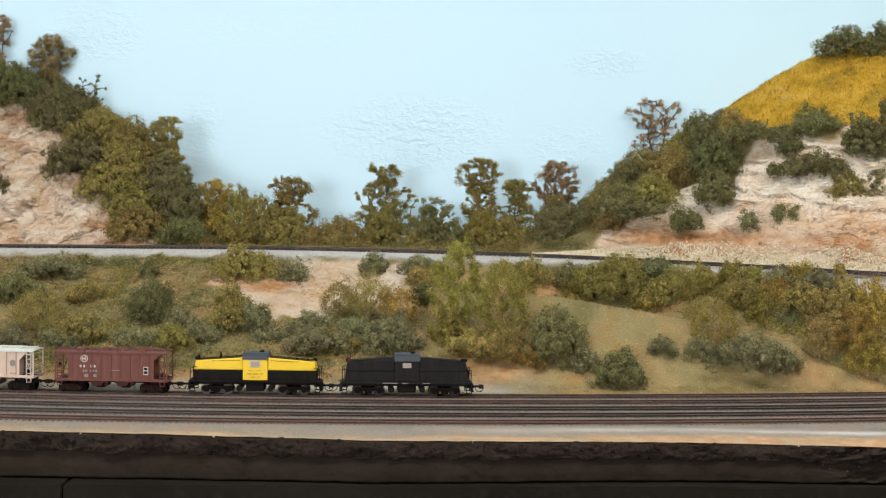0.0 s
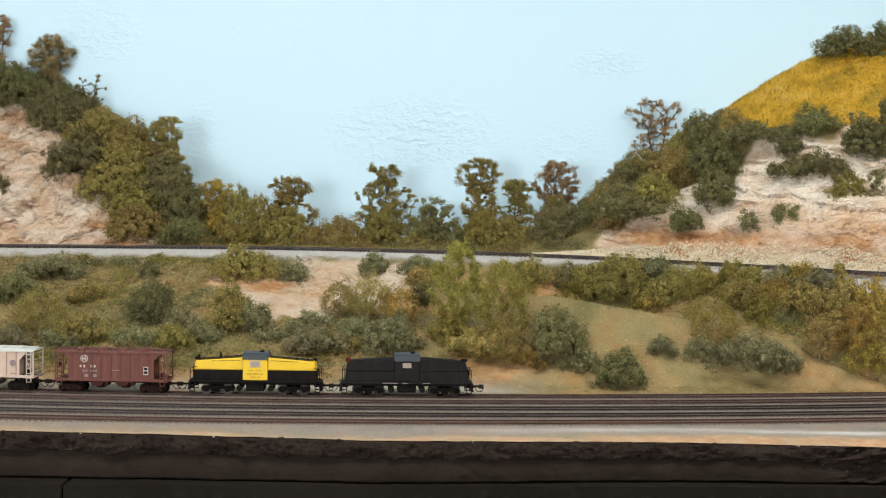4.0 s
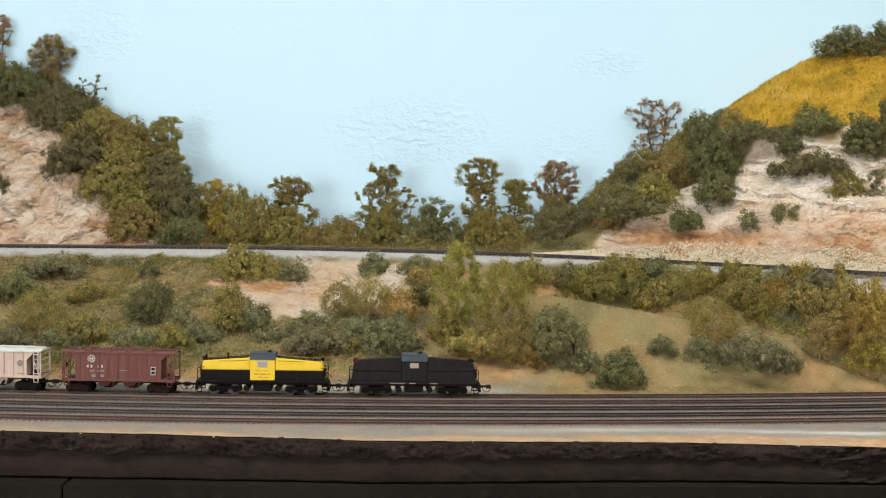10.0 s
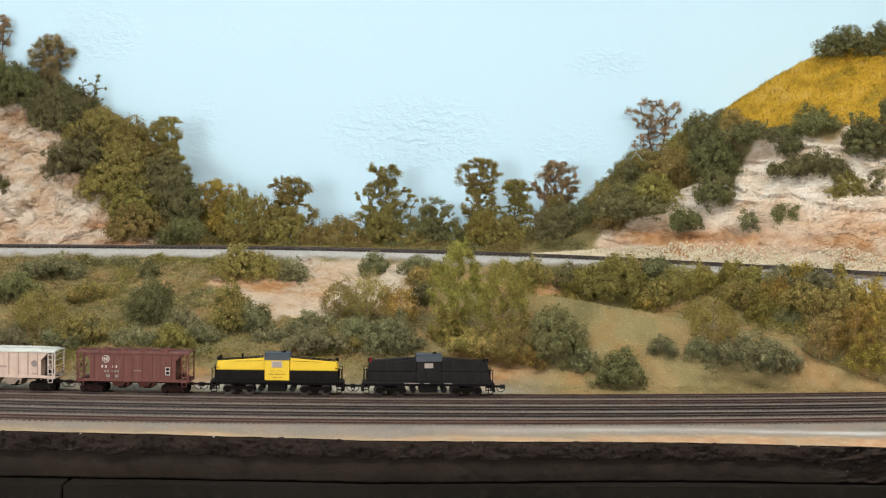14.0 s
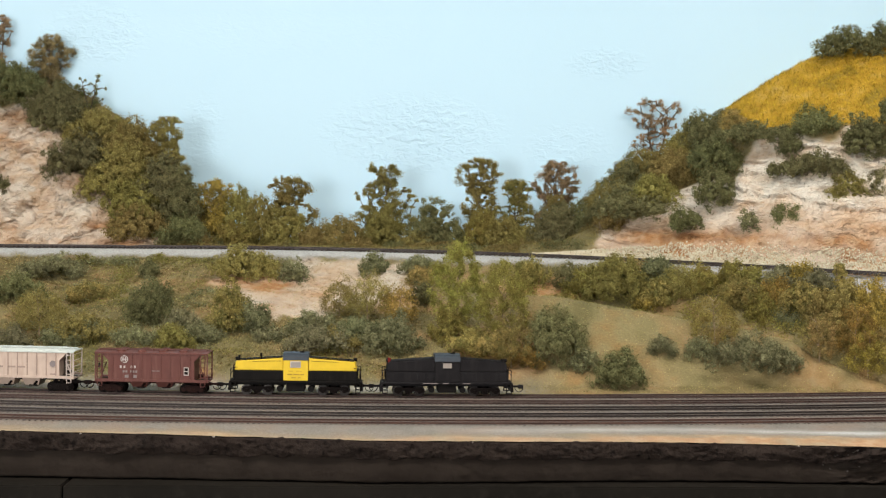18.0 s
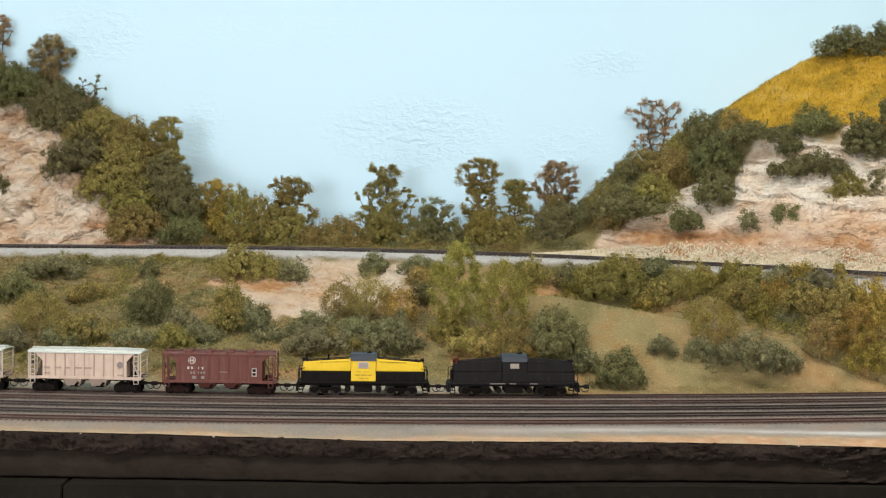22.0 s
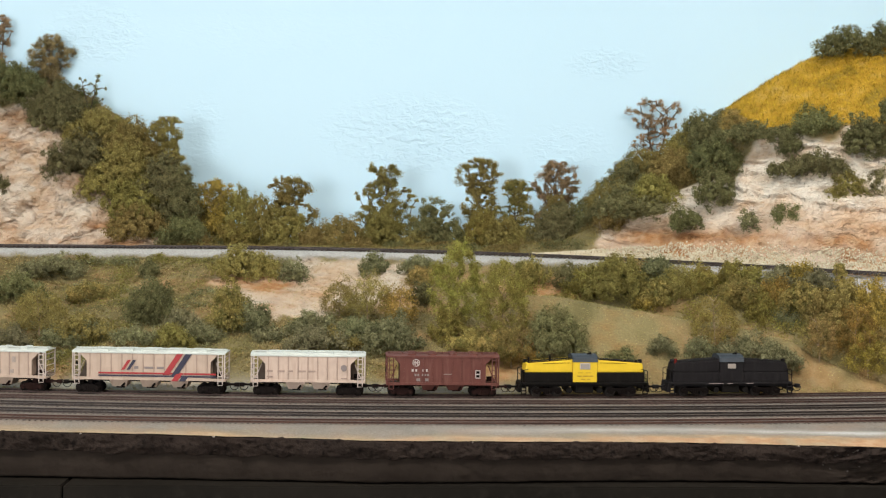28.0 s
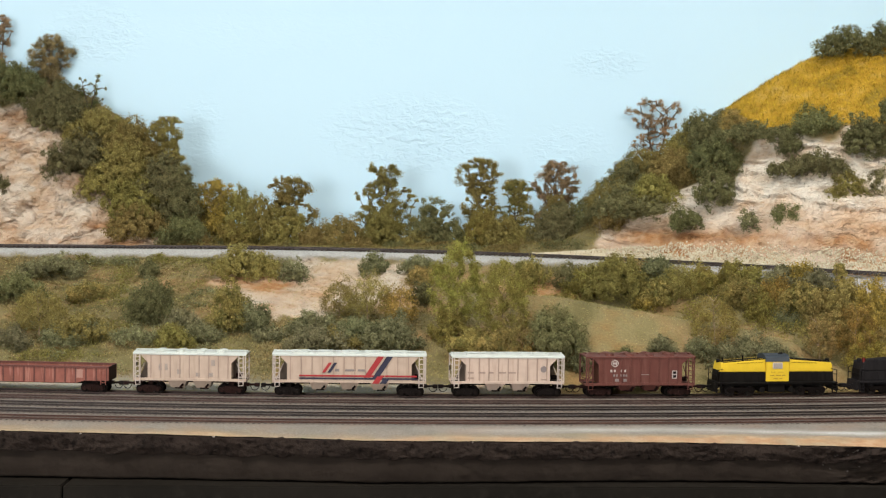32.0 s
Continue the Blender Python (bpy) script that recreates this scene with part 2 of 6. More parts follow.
    l.new(rel2.outputs[0], rel.inputs[2])
    # folded wrinkles
    fold, mid, ridge, rel3 = tex(34, 5, (1, 1, 1.7), 1.2), n.new("ShaderNodeMath"), n.new("ShaderNodeMath"), n.new("ShaderNodeMath")
    mid.operation, ridge.operation, rel3.operation = "SUBTRACT", "ABSOLUTE", "MULTIPLY_ADD"
    mid.inputs[1].default_value, rel3.inputs[1].default_value = 0.5, -2.6
    l.new(fold.outputs[0], mid.inputs[0])
    l.new(mid.outputs[0], ridge.inputs[0])
    l.new(ridge.outputs[0], rel3.inputs[0])
    l.new(rel.outputs[0], rel3.inputs[2])
    rel = rel3
    bp2 = n.new("ShaderNodeBump")
    bp2.inputs["Distance"].default_value = 0.0060
    l.new(sep.outputs[0], bp2.inputs["Strength"])
    l.new(rel.outputs[0], bp2.inputs["Height"])
    l.new(bp.outputs[0], bp2.inputs["Normal"])
    l.new(bp2.outputs[0], b.inputs["Normal"])
    return m


# ---- mesh helpers ----
def mesh_ob(name, bm, material, smooth=False):
    me = bpy.data.meshes.new(name)
    bm.to_mesh(me)
    bm.free()
    for m in material if isinstance(material, (list, tuple)) else (material,):
        me.materials.append(m)
    if smooth:
        me.polygons.foreach_set("use_smooth", [True] * len(me.polygons))
    return new(name, me)


def part(name, bm, material, parent, label="", smooth=False):
    ob = mesh_ob(name, bm, material, smooth)
    ob.parent = parent
    return tagged(ob, label)


def box(bm, x0, x1, y0, y1, z0, z1, bevel=0.0):
    vs = [bm.verts.new((x, y, z)) for x in (x0, x1) for y in (y0, y1) for z in (z0, z1)]
    fs = [bm.faces.new([vs[i] for i in q]) for q in ((0, 1, 3, 2), (4, 6, 7, 5), (0, 4, 5, 1), (2, 3, 7, 6), (0, 2, 6, 4), (1, 5, 7, 3))]
    if bevel:
        bmesh.ops.bevel(bm, geom=list({e for f in fs for e in f.edges}), offset=bevel, segments=2, affect="EDGES", profile=0.6)
    return bm


def prism(bm, outline, y0, y1, bevel=0.0):
    """An outline in x and z, drawn out from y0 to y1."""
    a = [bm.verts.new((x, y0, z)) for x, z in outline]
    c = [bm.verts.new((x, y1, z)) for x, z in outline]
    fs = [bm.faces.new(a), bm.faces.new(c[::-1])]
    for i in range(len(a)):
        j = (i + 1) % len(a)
        fs.append(bm.faces.new((a[j], a[i], c[i], c[j])))
    bmesh.ops.recalc_face_normals(bm, faces=fs)
    if bevel:
        bmesh.ops.bevel(bm, geom=list({e for f in fs for e in f.edges}), offset=bevel, segments=2, affect="EDGES", profile=0.6)
    return bm


def loft(bm, outline, x0, x1, shrink0=1.0, shrink1=1.0):
    """An outline in y and z, drawn out along x."""
    a = [bm.verts.new((x0, y * shrink0, z)) for y, z in outline]
    c = [bm.verts.new((x1, y * shrink1, z)) for y, z in outline]
    fs = [bm.faces.new(a), bm.faces.new(c[::-1])]
    for i in range(len(a)):
        j = (i + 1) % len(a)
        fs.append(bm.faces.new((a[j], a[i], c[i], c[j])))
    bmesh.ops.recalc_face_normals(bm, faces=fs)
    return bm


def rod(bm, p, q, r, n=6, r2=None):
    p, q = Vector(p), Vector(q)
    d = q - p
    turn = d.to_track_quat("Z", "Y")
    ring = [[], []]
    for k, (c, rr) in enumerate(((p, r), (q, r if r2 is None else r2))):
        for i in range(n):
            a = 2 * math.pi * i / n
            ring[k].append(bm.verts.new(c + turn @ Vector((rr * math.cos(a), rr * math.sin(a), 0))))
    for i in range(n):
        j = (i + 1) % n
        bm.faces.new((ring[0][i], ring[0][j], ring[1][j], ring[1][i]))
    bm.faces.new(ring[0][::-1])
    bm.faces.new(ring[1])
    return bm


# ---- terrain shape ----
def value_noise(x, y, seed=0):
    """Smooth lattice noise from -1 to 1."""
    xi, yi = np.floor(x), np.floor(y)
    fx, fy = x - xi, y - yi
    fx, fy = fx * fx * (3 - 2 * fx), fy * fy * (3 - 2 * fy)

    def corner(a, c):
        h = np.sin(a * 127.1 + c * 311.7 + seed * 74.7) * 43758.5453
        return (h - np.floor(h)) * 2 - 1

    top = corner(xi, yi) * (1 - fx) + corner(xi + 1, yi) * fx
    low = corner(xi, yi + 1) * (1 - fx) + corner(xi + 1, yi + 1) * fx
    return top * (1 - fy) + low * fy


def rough_noise(x, y, seed=0, octaves=4):
    total, size = 0 * x, 1.0
    for o in range(octaves):
        total = total + size * value_noise(x * 2 ** o, y * 2 ** o, seed + o * 3.1)
        size *= 0.5
    return total / 1.8


RAIL_Z = 1.100
SPACING = 0.0470
WALL_Y = 1.95


def main_line_y(x):
    return 1.289 + 0.15 * (x + 0.23) ** 2


def upper_line_y(x):
    return np.interp(x, (-1.1, -0.591, -0.232, -0.065, 0.121, 0.225, 0.359, 0.456, 0.526, 0.61, 0.76, 1.1), (1.745, 1.74, 1.725, 1.705, 1.675, 1.65, 1.605, 1.565, 1.53, 1.510, 1.52, 1.66))


def upper_line_z(x):
    return np.interp(x, (-1.1, -0.591, -0.407, -0.232, -0.065, 0.121, 0.225, 0.359, 0.456, 0.526, 1.1), (1.230, 1.2332, 1.2350, 1.2364, 1.2361, 1.2342, 1.2320, 1.2287, 1.2266, 1.2245, 1.215))


def smooth_line(f, x):
    return sum(f(x + d) for d in np.linspace(-0.09, 0.09, 9)) / 9


def front_edge_y(x):
    return np.interp(x, (-1.1, -0.421, -0.053, 0.215, 0.432, 1.1), (1.085, 1.059, 1.030, 1.044, 1.029, 0.99)) + 0.003 * rough_noise(x * 14, 0 * x, 3) + 0.0035 * np.clip(rough_noise(x * 45, 0 * x, 7) - 0.15, 0, 1)


def crest_z(x):
    """Top of the hills behind the upper line."""
    return np.interp(x, (-1.1, -0.633, -0.570, -0.516, -0.453, -0.381, -0.349, -0.299, 0.127, 0.217, 0.271, 0.325, 0.370, 0.402, 0.442, 0.505, 0.568, 0.622, 1.1),
                     (1.54, 1.4763, 1.4630, 1.4433, 1.4020, 1.3480, 1.3010, 1.2285, 1.2281, 1.2801, 1.3392, 1.3756, 1.4119, 1.4372, 1.4644, 1.5043, 1.5234, 1.5343, 1.57))


def shelf_z(x):
    """Where the rock faces end and the planted slopes begin."""
    return np.interp(x, (-1.1, -0.548, -0.475, -0.403, -0.357, -0.302, 0.129, 0.212, 0.294, 0.340, 0.404, 0.505, 1.1),
                     (1.43, 1.4226, 1.3590, 1.3090, 1.2726, 1.2297, 1.2314, 1.2722, 1.3075, 1.3325, 1.3832, 1.3909, 1.395))


KNOLL_X, KNOLL_Z = zip((-1.1, 1.0), (-0.02, 1.10), (0.0515, 1.1695), (0.0976, 1.1921), (0.1437, 1.1898), (0.2090, 1.1836), (0.2736, 1.1754), (0.3377, 1.1668), (0.4013, 1.1510), (0.4266, 1.1336), (0.52, 1.10), (1.1, 1.0))
GX = np.linspace(-1.05, 1.05, 701)
GY = np.concatenate((np.arange(0.97, 1.30, 0.0036), np.arange(1.30, 1.68, 0.0026), np.arange(1.68, 1.9551, 0.0011)))


def ground_heights(gx, gy):
    Z = np.zeros((len(gy), len(gx)))
    uy, uz, my, fe = smooth_line(upper_line_y, gx), smooth_line(upper_line_z, gx), main_line_y(gx), front_edge_y(gx)
    sh, cr = shelf_z(gx), crest_z(gx)
    for i, x in enumerate(gx):
        base = uz[i] - 0.004
        shelf_y = uy[i] + 0.055 + max(sh[i] - base, 0) * 0.55
        crest_y = min(max(shelf_y + max(cr[i] - sh[i], 0.01) * 0.9, 1.84), 1.93)
        shelf_y = min(shelf_y, crest_y - 0.02)
        ky = (0.9, fe[i], fe[i] + 0.012, fe[i] + 0.035, my[i] + 0.022, my[i] + 0.050, 0.5 * (my[i] + uy[i]) - 0.01, uy[i] - 0.046, uy[i] - 0.018, uy[i] + 0.016, uy[i] + 0.044, shelf_y, crest_y, WALL_Y + 0.01)
        kz = (1.0905, 1.0918, 1.0958, 1.0980, 1.0980, 1.104, 1.104 + 0.52 * (uz[i] - 1.122), uz[i] - 0.020, base, base, base + (0.014 if x > 0.1 else 0.005), sh[i], cr[i], cr[i] - 0.02 if cr[i] > 1.25 else cr[i])
        Z[:, i] = np.interp(gy, ky, kz)
    X, Y = np.meshgrid(gx, gy)
    # round off the breaks of slope
    for _ in range(3):
        Z[1:-1] = (Z[:-2] + 2 * Z[1:-1] + Z[2:]) / 4
    # grassy knoll before the bank
    top_y = 1.47 - 0.12 * (X - 0.1)
    top_z = np.interp(X, KNOLL_X, KNOLL_Z)
    toe_y = my[None, :] + 0.045
    v = np.clip((Y - toe_y) / (top_y - toe_y), 0, 1)
    knoll = 1.100 + (top_z - 1.100) * np.sin(v * math.pi / 2) ** 1.15 - 1.1 * np.clip(Y - top_y, 0, 1)
    gully = np.clip((X - 0.03) / 0.08, 0, 1) * np.clip((0.75 - X) / 0.2, 0, 1) * np.exp(-((Y - top_y - 0.045) / 0.05) ** 2) * (0.012 + 0.05 * np.clip(X - 0.15, 0, 0.4))
    Z = np.maximum(Z - gully, np.where(Y > toe_y, knoll, 0))
    for _ in range(4):
        Z[1:-1] = (Z[:-2] + 2 * Z[1:-1] + Z[2:]) / 4
    # hollows and bumps, away from the tracks
    free = np.clip((Y - my[None, :] - 0.05) / 0.04, 0, 1) * np.clip(np.abs(Y - uy[None, :]) / 0.03 - 0.9, 0, 1)
    Z = Z + free * (0.007 * rough_noise(X * 9, Y * 9, 5) + 0.0022 * rough_noise(X * 45, Y * 45, 8))
    return Z


# ---- end of terrain shape ----


def inside(X, Z, outline):
    hit = np.zeros(X.shape, bool)
    pts = list(zip(outline[::2], outline[1::2]))
    for (x0, z0), (x1, z1) in zip(pts, pts[1:] + pts[:1]):
        cross = ((z0 > Z) != (z1 > Z)) & (X < (x1 - x0) * (Z - z0) / (z1 - z0 + 1e-9) + x0)
        hit ^= cross
    return hit


def soften(M, k):
    for _ in range(k):
        M[1:-1] = (M[:-2] + 2 * M[1:-1] + M[2:]) / 4
        M[:, 1:-1] = (M[:, :-2] + 2 * M[:, 1:-1] + M[:, 2:]) / 4
    return M


ROCK_LEFT = (-0.9071, 1.2203, -0.9252, 1.4671, -0.6137, 1.4171, -0.5786, 1.4371, -0.5544, 1.3942, -0.5058, 1.3754, -0.5266, 1.3328, -0.4784, 1.3183, -0.4419, 1.2693, -0.4456, 1.2487, -0.3808, 1.2511, -0.3790, 1.2287)
ROCK_RIGHT = (0.1938, 1.2197, 0.2042, 1.2735, 0.2811, 1.2816, 0.2904, 1.3110, 0.3325, 1.3286, 0.3773, 1.3307, 0.4040, 1.3839, 0.4547, 1.3937, 0.4927, 1.3759, 0.5251, 1.4046, 0.5433, 1.3720, 0.5821, 1.3597, 0.8879, 1.3639, 0.8146, 1.2054, 0.3593, 1.2070)
GOLD_RIGHT = (0.3650, 1.3935, 0.3960, 1.4480, 0.5207, 1.5311, 0.6220, 1.5723, 0.9657, 1.6248, 0.9415, 1.4076, 0.5534, 1.4061, 0.4293, 1.3989)
OUTCROP = (-0.2928, 1.1950, -0.2480, 1.2125, -0.2188, 1.2037, -0.1760, 1.2237, -0.1123, 1.2246, -0.0586, 1.2152, -0.0335, 1.2014, -0.0326, 1.1725, -0.0635, 1.1721, -0.0989, 1.1873, -0.1348, 1.1644, -0.2055, 1.1615, -0.2431, 1.1826)
BROWN = (0.0117, 1.1548, 0.1083, 1.1561, 0.1126, 1.1169, 0.0430, 1.1008, 0.0056, 1.1205)
BARE = (0.0819, 1.2087, 0.1801, 1.2101, 0.1765, 1.1789, 0.0874, 1.1777)


def build_terrain():
    Zg = ground_heights(GX, GY)
    X, Y = np.meshgrid(GX, GY)
    uy, uz, my, fe = smooth_line(upper_line_y, GX), smooth_line(upper_line_z, GX), main_line_y(GX), front_edge_y(GX)
    # the rows before the main line fan out to the uneven front edge
    front = np.where(Y < 1.30, fe[None, :] + (1.30 - fe[None, :]) * (Y - 0.97) / 0.33, Y)
    for i in range(len(GX)):
        Zg[:, i] = np.interp(front[:, i], GY, Zg[:, i])
    Y = front
    jx, jz = X + 0.012 * rough_noise(X * 40, Zg * 40, 11), Zg + 0.009 * rough_noise(X * 40, Zg * 40, 17)
    behind, before = Y > uy[None, :] + 0.022, Y < uy[None, :] - 0.022
    rock = (inside(jx, jz, ROCK_LEFT) | inside(jx, jz, ROCK_RIGHT)) & behind | inside(jx, jz, OUTCROP) & before & (Y > my[None, :] + 0.09)
    rock = soften(rock.astype(float), 2)
    rock = np.where(before, rock * 0.72, rock)
    gold = soften((inside(jx, jz, GOLD_RIGHT) & behind).astype(float), 3)
    near_upper = np.clip(1.9 - np.abs(Y - uy[None, :] + 0.012) / 0.016 + 0.5 * rough_noise(X * 60, Y * 60, 4), 0, 1)
    yard = np.clip((my[None, :] + 0.024 - Y) / 0.006 + 0.7 * rough_noise(X * 30, Y * 30, 6), 0, 1)
    stone = np.maximum(near_upper, yard) * (1 - np.where(behind, rock, 0))
    # pale dusty grass beside the main line
    verge = np.clip((Y - my[None, :] - 0.020) / 0.006, 0, 1) * np.clip((my[None, :] + 0.075 - Y) / 0.035 + 0.4 * rough_noise(X * 26, Y * 40, 15), 0, 1)
    verge = verge * np.clip((0.14 - X) / 0.08, 0, 1)
    stone = np.maximum(stone, 0.58 * verge)
    soil = np.clip(rough_noise(X * 14, Y * 22, 21, 4) * 1.5 - 0.22, 0, 0.75) + 0.55 * soften((inside(jx, jz, BROWN) & before).astype(float), 6) + 0.8 * soften((inside(jx, jz, BARE) & before & (Y > 1.5)).astype(float), 3)
    # rust stains low on the rock
    low_rock = np.clip(1.5 - (Zg - uz[None, :] - 0.008 - 0.10 * np.clip(X - 0.34, 0, 0.25)) / 0.042, 0, 1) * np.clip((X - 0.1) * 6, 0, 1) + 0.46 * np.clip(-X * 3, 0, 1) + (0.4 + 0.45 * np.clip(-X * 3, 0, 1)) * np.clip(rough_noise(X * 11 + 9, Zg * 34, 91, 3) * 2.4 - 0.6 + 0.55 * np.clip(-X * 2, 0, 1), 0, 1)
    soil = np.where(behind, soil * 0.4 * (1 - rock) + rock * np.clip(low_rock, 0, 1) * np.clip(0.70 + 0.6 * rough_noise(X * 24, Zg * 70, 92), 0, 1), soil)
    # worn orange soil at the knoll's foot
    foot = np.clip((my[None, :] + 0.095 - Y) / 0.05, 0, 1) * np.clip((X - 0.05) / 0.1, 0, 1) * np.clip(0.55 + 0.9 * rough_noise(X * 18, Y * 26, 95), 0, 1) * (Y > 1.3)
    soil = np.clip(soil * (1 - 0.6 * np.clip((X - 0.2) / 0.1, 0, 1) * (Y > 1.3) * (Y < my[None, :] + 0.12)) + 0.18 * foot, 0, 1)
    # a warm sandy strip along the front edge
    band_w = 0.014 + 0.018 * np.clip((X + 0.1) * 2, 0, 1)
    lip = np.clip((band_w - (Y - fe[None, :])) / 0.014 + 0.2 + 0.8 * rough_noise(X * 25, Y * 80, 31), 0, 1) * (Y < 1.2)
    stone = stone * (1 - 0.72 * lip)
    soil = np.where(before & (Y > 1.3), np.clip(soil + 0.42 * rock * np.clip(0.9 + 1.2 * rough_noise(X * 20, Zg * 60, 93), 0, 1.6), 0, 1), soil)
    soil = np.where(Y < 1.2, lip * (0.40 + 0.48 * np.clip((X + 0.15) * 1.6, 0, 1)) * np.clip(0.8 + 0.8 * rough_noise(X * 40, Y * 60, 33), 0, 1), soil)
    rock = np.where(Y < 1.2, lip * 0.18, rock)
    # ledges and hollows of the rock push the sheet out and in
    up_hill = np.where(Y > 1.3, rock, 0)
    west = np.clip((-0.1 - X) / 0.1, 0, 1)
    band = Zg * (1 - 0.25 * west) + (0.10 - 0.55 * west) * X + (0.010 + 0.016 * west) * rough_noise(X * 12, Zg * 14, 40)
    ledge = rough_noise(X * 14, band * 70, 41) + 0.7 * value_noise(X * 7 + 3, band * 38, 44) + 0.4 * rough_noise(X * 60, band * 110, 47)
    split = np.clip(1 - np.abs(rough_noise(X * 9 + 5, band * 60, 43)) * 7, 0, 1) + 0.6 * np.clip(1 - np.abs(rough_noise(X * 22, band * 120, 49)) * 6, 0, 1)
    saw = lambda q: q - np.floor(q)
    bed = band * np.where(before, 60, 42) + 0.9 * rough_noise(X * 8, band * 10, 53)
    strata = (1 - saw(bed)) * np.clip(0.5 + rough_noise(X * 10, band * 24, 54), 0, 1) + np.where(before, 0.15, 0.5) * (1 - saw(bed * 2.3 + 0.8 * rough_noise(X * 20, band * 30, 56))) * np.clip(0.4 + rough_noise(X * 16 + 4, band * 30, 57), 0, 1)
    lumps = rough_noise(X * 24 + 7, Zg * 30 - X * 9, 58) + 0.7 * np.abs(rough_noise(X * 40, Zg * 48 + X * 20, 59))
    Yd = Y - up_hill * (0.0070 * ledge - np.where(before, 0.0030, 0.0070) * split + np.where(before, 0.011, 0.0095 - 0.0065 * west) * strata + 0.026 * west * lumps)
    Zd = Zg + up_hill * 0.004 * rough_noise(X * 50, Zg * 90, 51) + (1 - rock) * (1 - stone) * 0.0006 * rough_noise(X * 70, Y * 70, 61, 2) + stone * 0.0004 * rough_noise(X * 300, Y * 300, 62)
    Yd = np.minimum(Yd, WALL_Y - 0.001)
    nx, ny = len(GX), len(GY)
    me = bpy.data.meshes.new("ground")
    co = np.stack((X, Yd, Zd), -1).reshape(-1, 3)
    idx = np.arange(nx * ny).reshape(ny, nx)
    quads = np.stack((idx[:-1, :-1], idx[:-1, 1:], idx[1:, 1:], idx[1:, :-1]), -1)
    quads = quads.reshape(-1, 4)
    me.vertices.add(len(co))
    me.vertices.foreach_set("co", co.ravel())
    me.loops.add(quads.size)
    me.loops.foreach_set("vertex_index", quads.ravel())
    me.polygons.add(len(quads))
    me.polygons.foreach_set("loop_start", np.arange(0, quads.size, 4))
    me.update(calc_edges=True)
    me.polygons.foreach_set("use_smooth", np.ones(len(quads), bool))
    at = me.attributes.new("cover", "FLOAT_COLOR", "POINT")
    at.data.foreach_set("color", np.stack((rock, gold, stone, soil), -1).astype(np.float32).ravel())
    at = me.attributes.new("pale", "FLOAT", "POINT")
    white_strip = np.clip((X + 0.05) * 3, 0, 1) * np.exp(-((Y - fe[None, :] - band_w - 0.016) / 0.012) ** 2) * np.clip(0.85 + 0.8 * rough_noise(X * 18, Y * 50, 35), 0, 1) * (Y < 1.2)
    at.data.foreach_set("value", np.maximum(np.maximum(near_upper, white_strip), verge).astype(np.float32).ravel())
    # oil and rust dust between the rails of the yard
    across = (my[None, :] - Y) / SPACING
    nearest = np.clip(np.round(across), 0, 4)
    oily = np.clip(1.5 - np.abs(across - nearest) * SPACING / 0.011, 0, 1) * (Y < 1.34) * 0.38 + 0.42 * np.clip((Y - my[None, :] + 4.55 * SPACING) / 0.012, 0, 1) * (Y < 1.33)
    at = me.attributes.new("grime", "FLOAT", "POINT")
    at.data.foreach_set("value", oily.astype(np.float32).ravel())
    me.materials.append(terrain_mat())
    tagged(new("ground", me), "sculpted plaster hillside with grass flock, rock and ballast", "ground", kind="structure")
    return X, Yd, Zd, rock, gold, stone, soil


SHEET = build_terrain()


# ---- room ----
def slab(name, x0, x1, y0, y1, z0, z1, m, label, category):
    return tagged(mesh_ob(name, box(bmesh.new(), x0, x1, y0, y1, z0, z1), m), label, category, kind="structure")


slab("wall_backdrop", -2.6, 2.6, WALL_Y, WALL_Y + 0.12, 0, 2.4, backdrop_mat(), "pale blue painted wall with trowelled plaster patches", "wall")
slab("floor", -2.6, 2.6, -2.2, 2.07, -0.1, 0, FLOOR, "grey concrete floor of the layout room", "floor")
slab("ceiling", -2.6, 2.6, -2.2, 2.07, 2.4, 2.5, CEILING, "plain white painted ceiling", "ceiling")
slab("wall_west", -2.72, -2.6, -2.2, 2.07, 0, 2.4, PLAIN_WALL, "plain off-white painted side wall", "wall")
slab("wall_east", 2.6, 2.72, -2.2, 2.07, 0, 2.4, PLAIN_WALL, "plain off-white painted side wall", "wall")
south = bmesh.new()
for b in ((-2.6, -1.85, 0, 2.4), (-0.85, 2.6, 0, 2.4), (-1.85, -0.85, 0, 0.95), (-1.85, -0.85, 1.95, 2.4)):
    box(south, b[0], b[1], -2.2, -2.08, b[2], b[3])
tagged(mesh_ob("wall_south", south, PLAIN_WALL), "plain off-white painted wall with a window opening", "wall", kind="structure")

GLOW = bpy.data.materials.new("lamp_diffuser")
GLOW.use_nodes = True
GLOW.node_tree.nodes["Principled BSDF"].inputs["Emission Color"].default_value = (1, 0.95, 0.85, 1)
GLOW.node_tree.nodes["Principled BSDF"].inputs["Emission Strength"].default_value = 2.0
LAMP_WHITE = mat("lamp_housing", (0.7, 0.7, 0.68), rough=0.4, bump=0)
for x in (-0.45, 0.95):
    lamp = tagged(new("ceiling_light"), "long white fluorescent ceiling light", "ceiling light", "ceiling lights")
    lamp.location = (x, 0.55, 2.4)
    part("housing", box(bmesh.new(), -0.62, 0.62, -0.16, 0.16, -0.06, 0, 0.008), LAMP_WHITE, lamp)
    part("diffuser", box(bmesh.new(), -0.59, 0.59, -0.14, 0.14, -0.075, -0.061), GLOW, lamp)


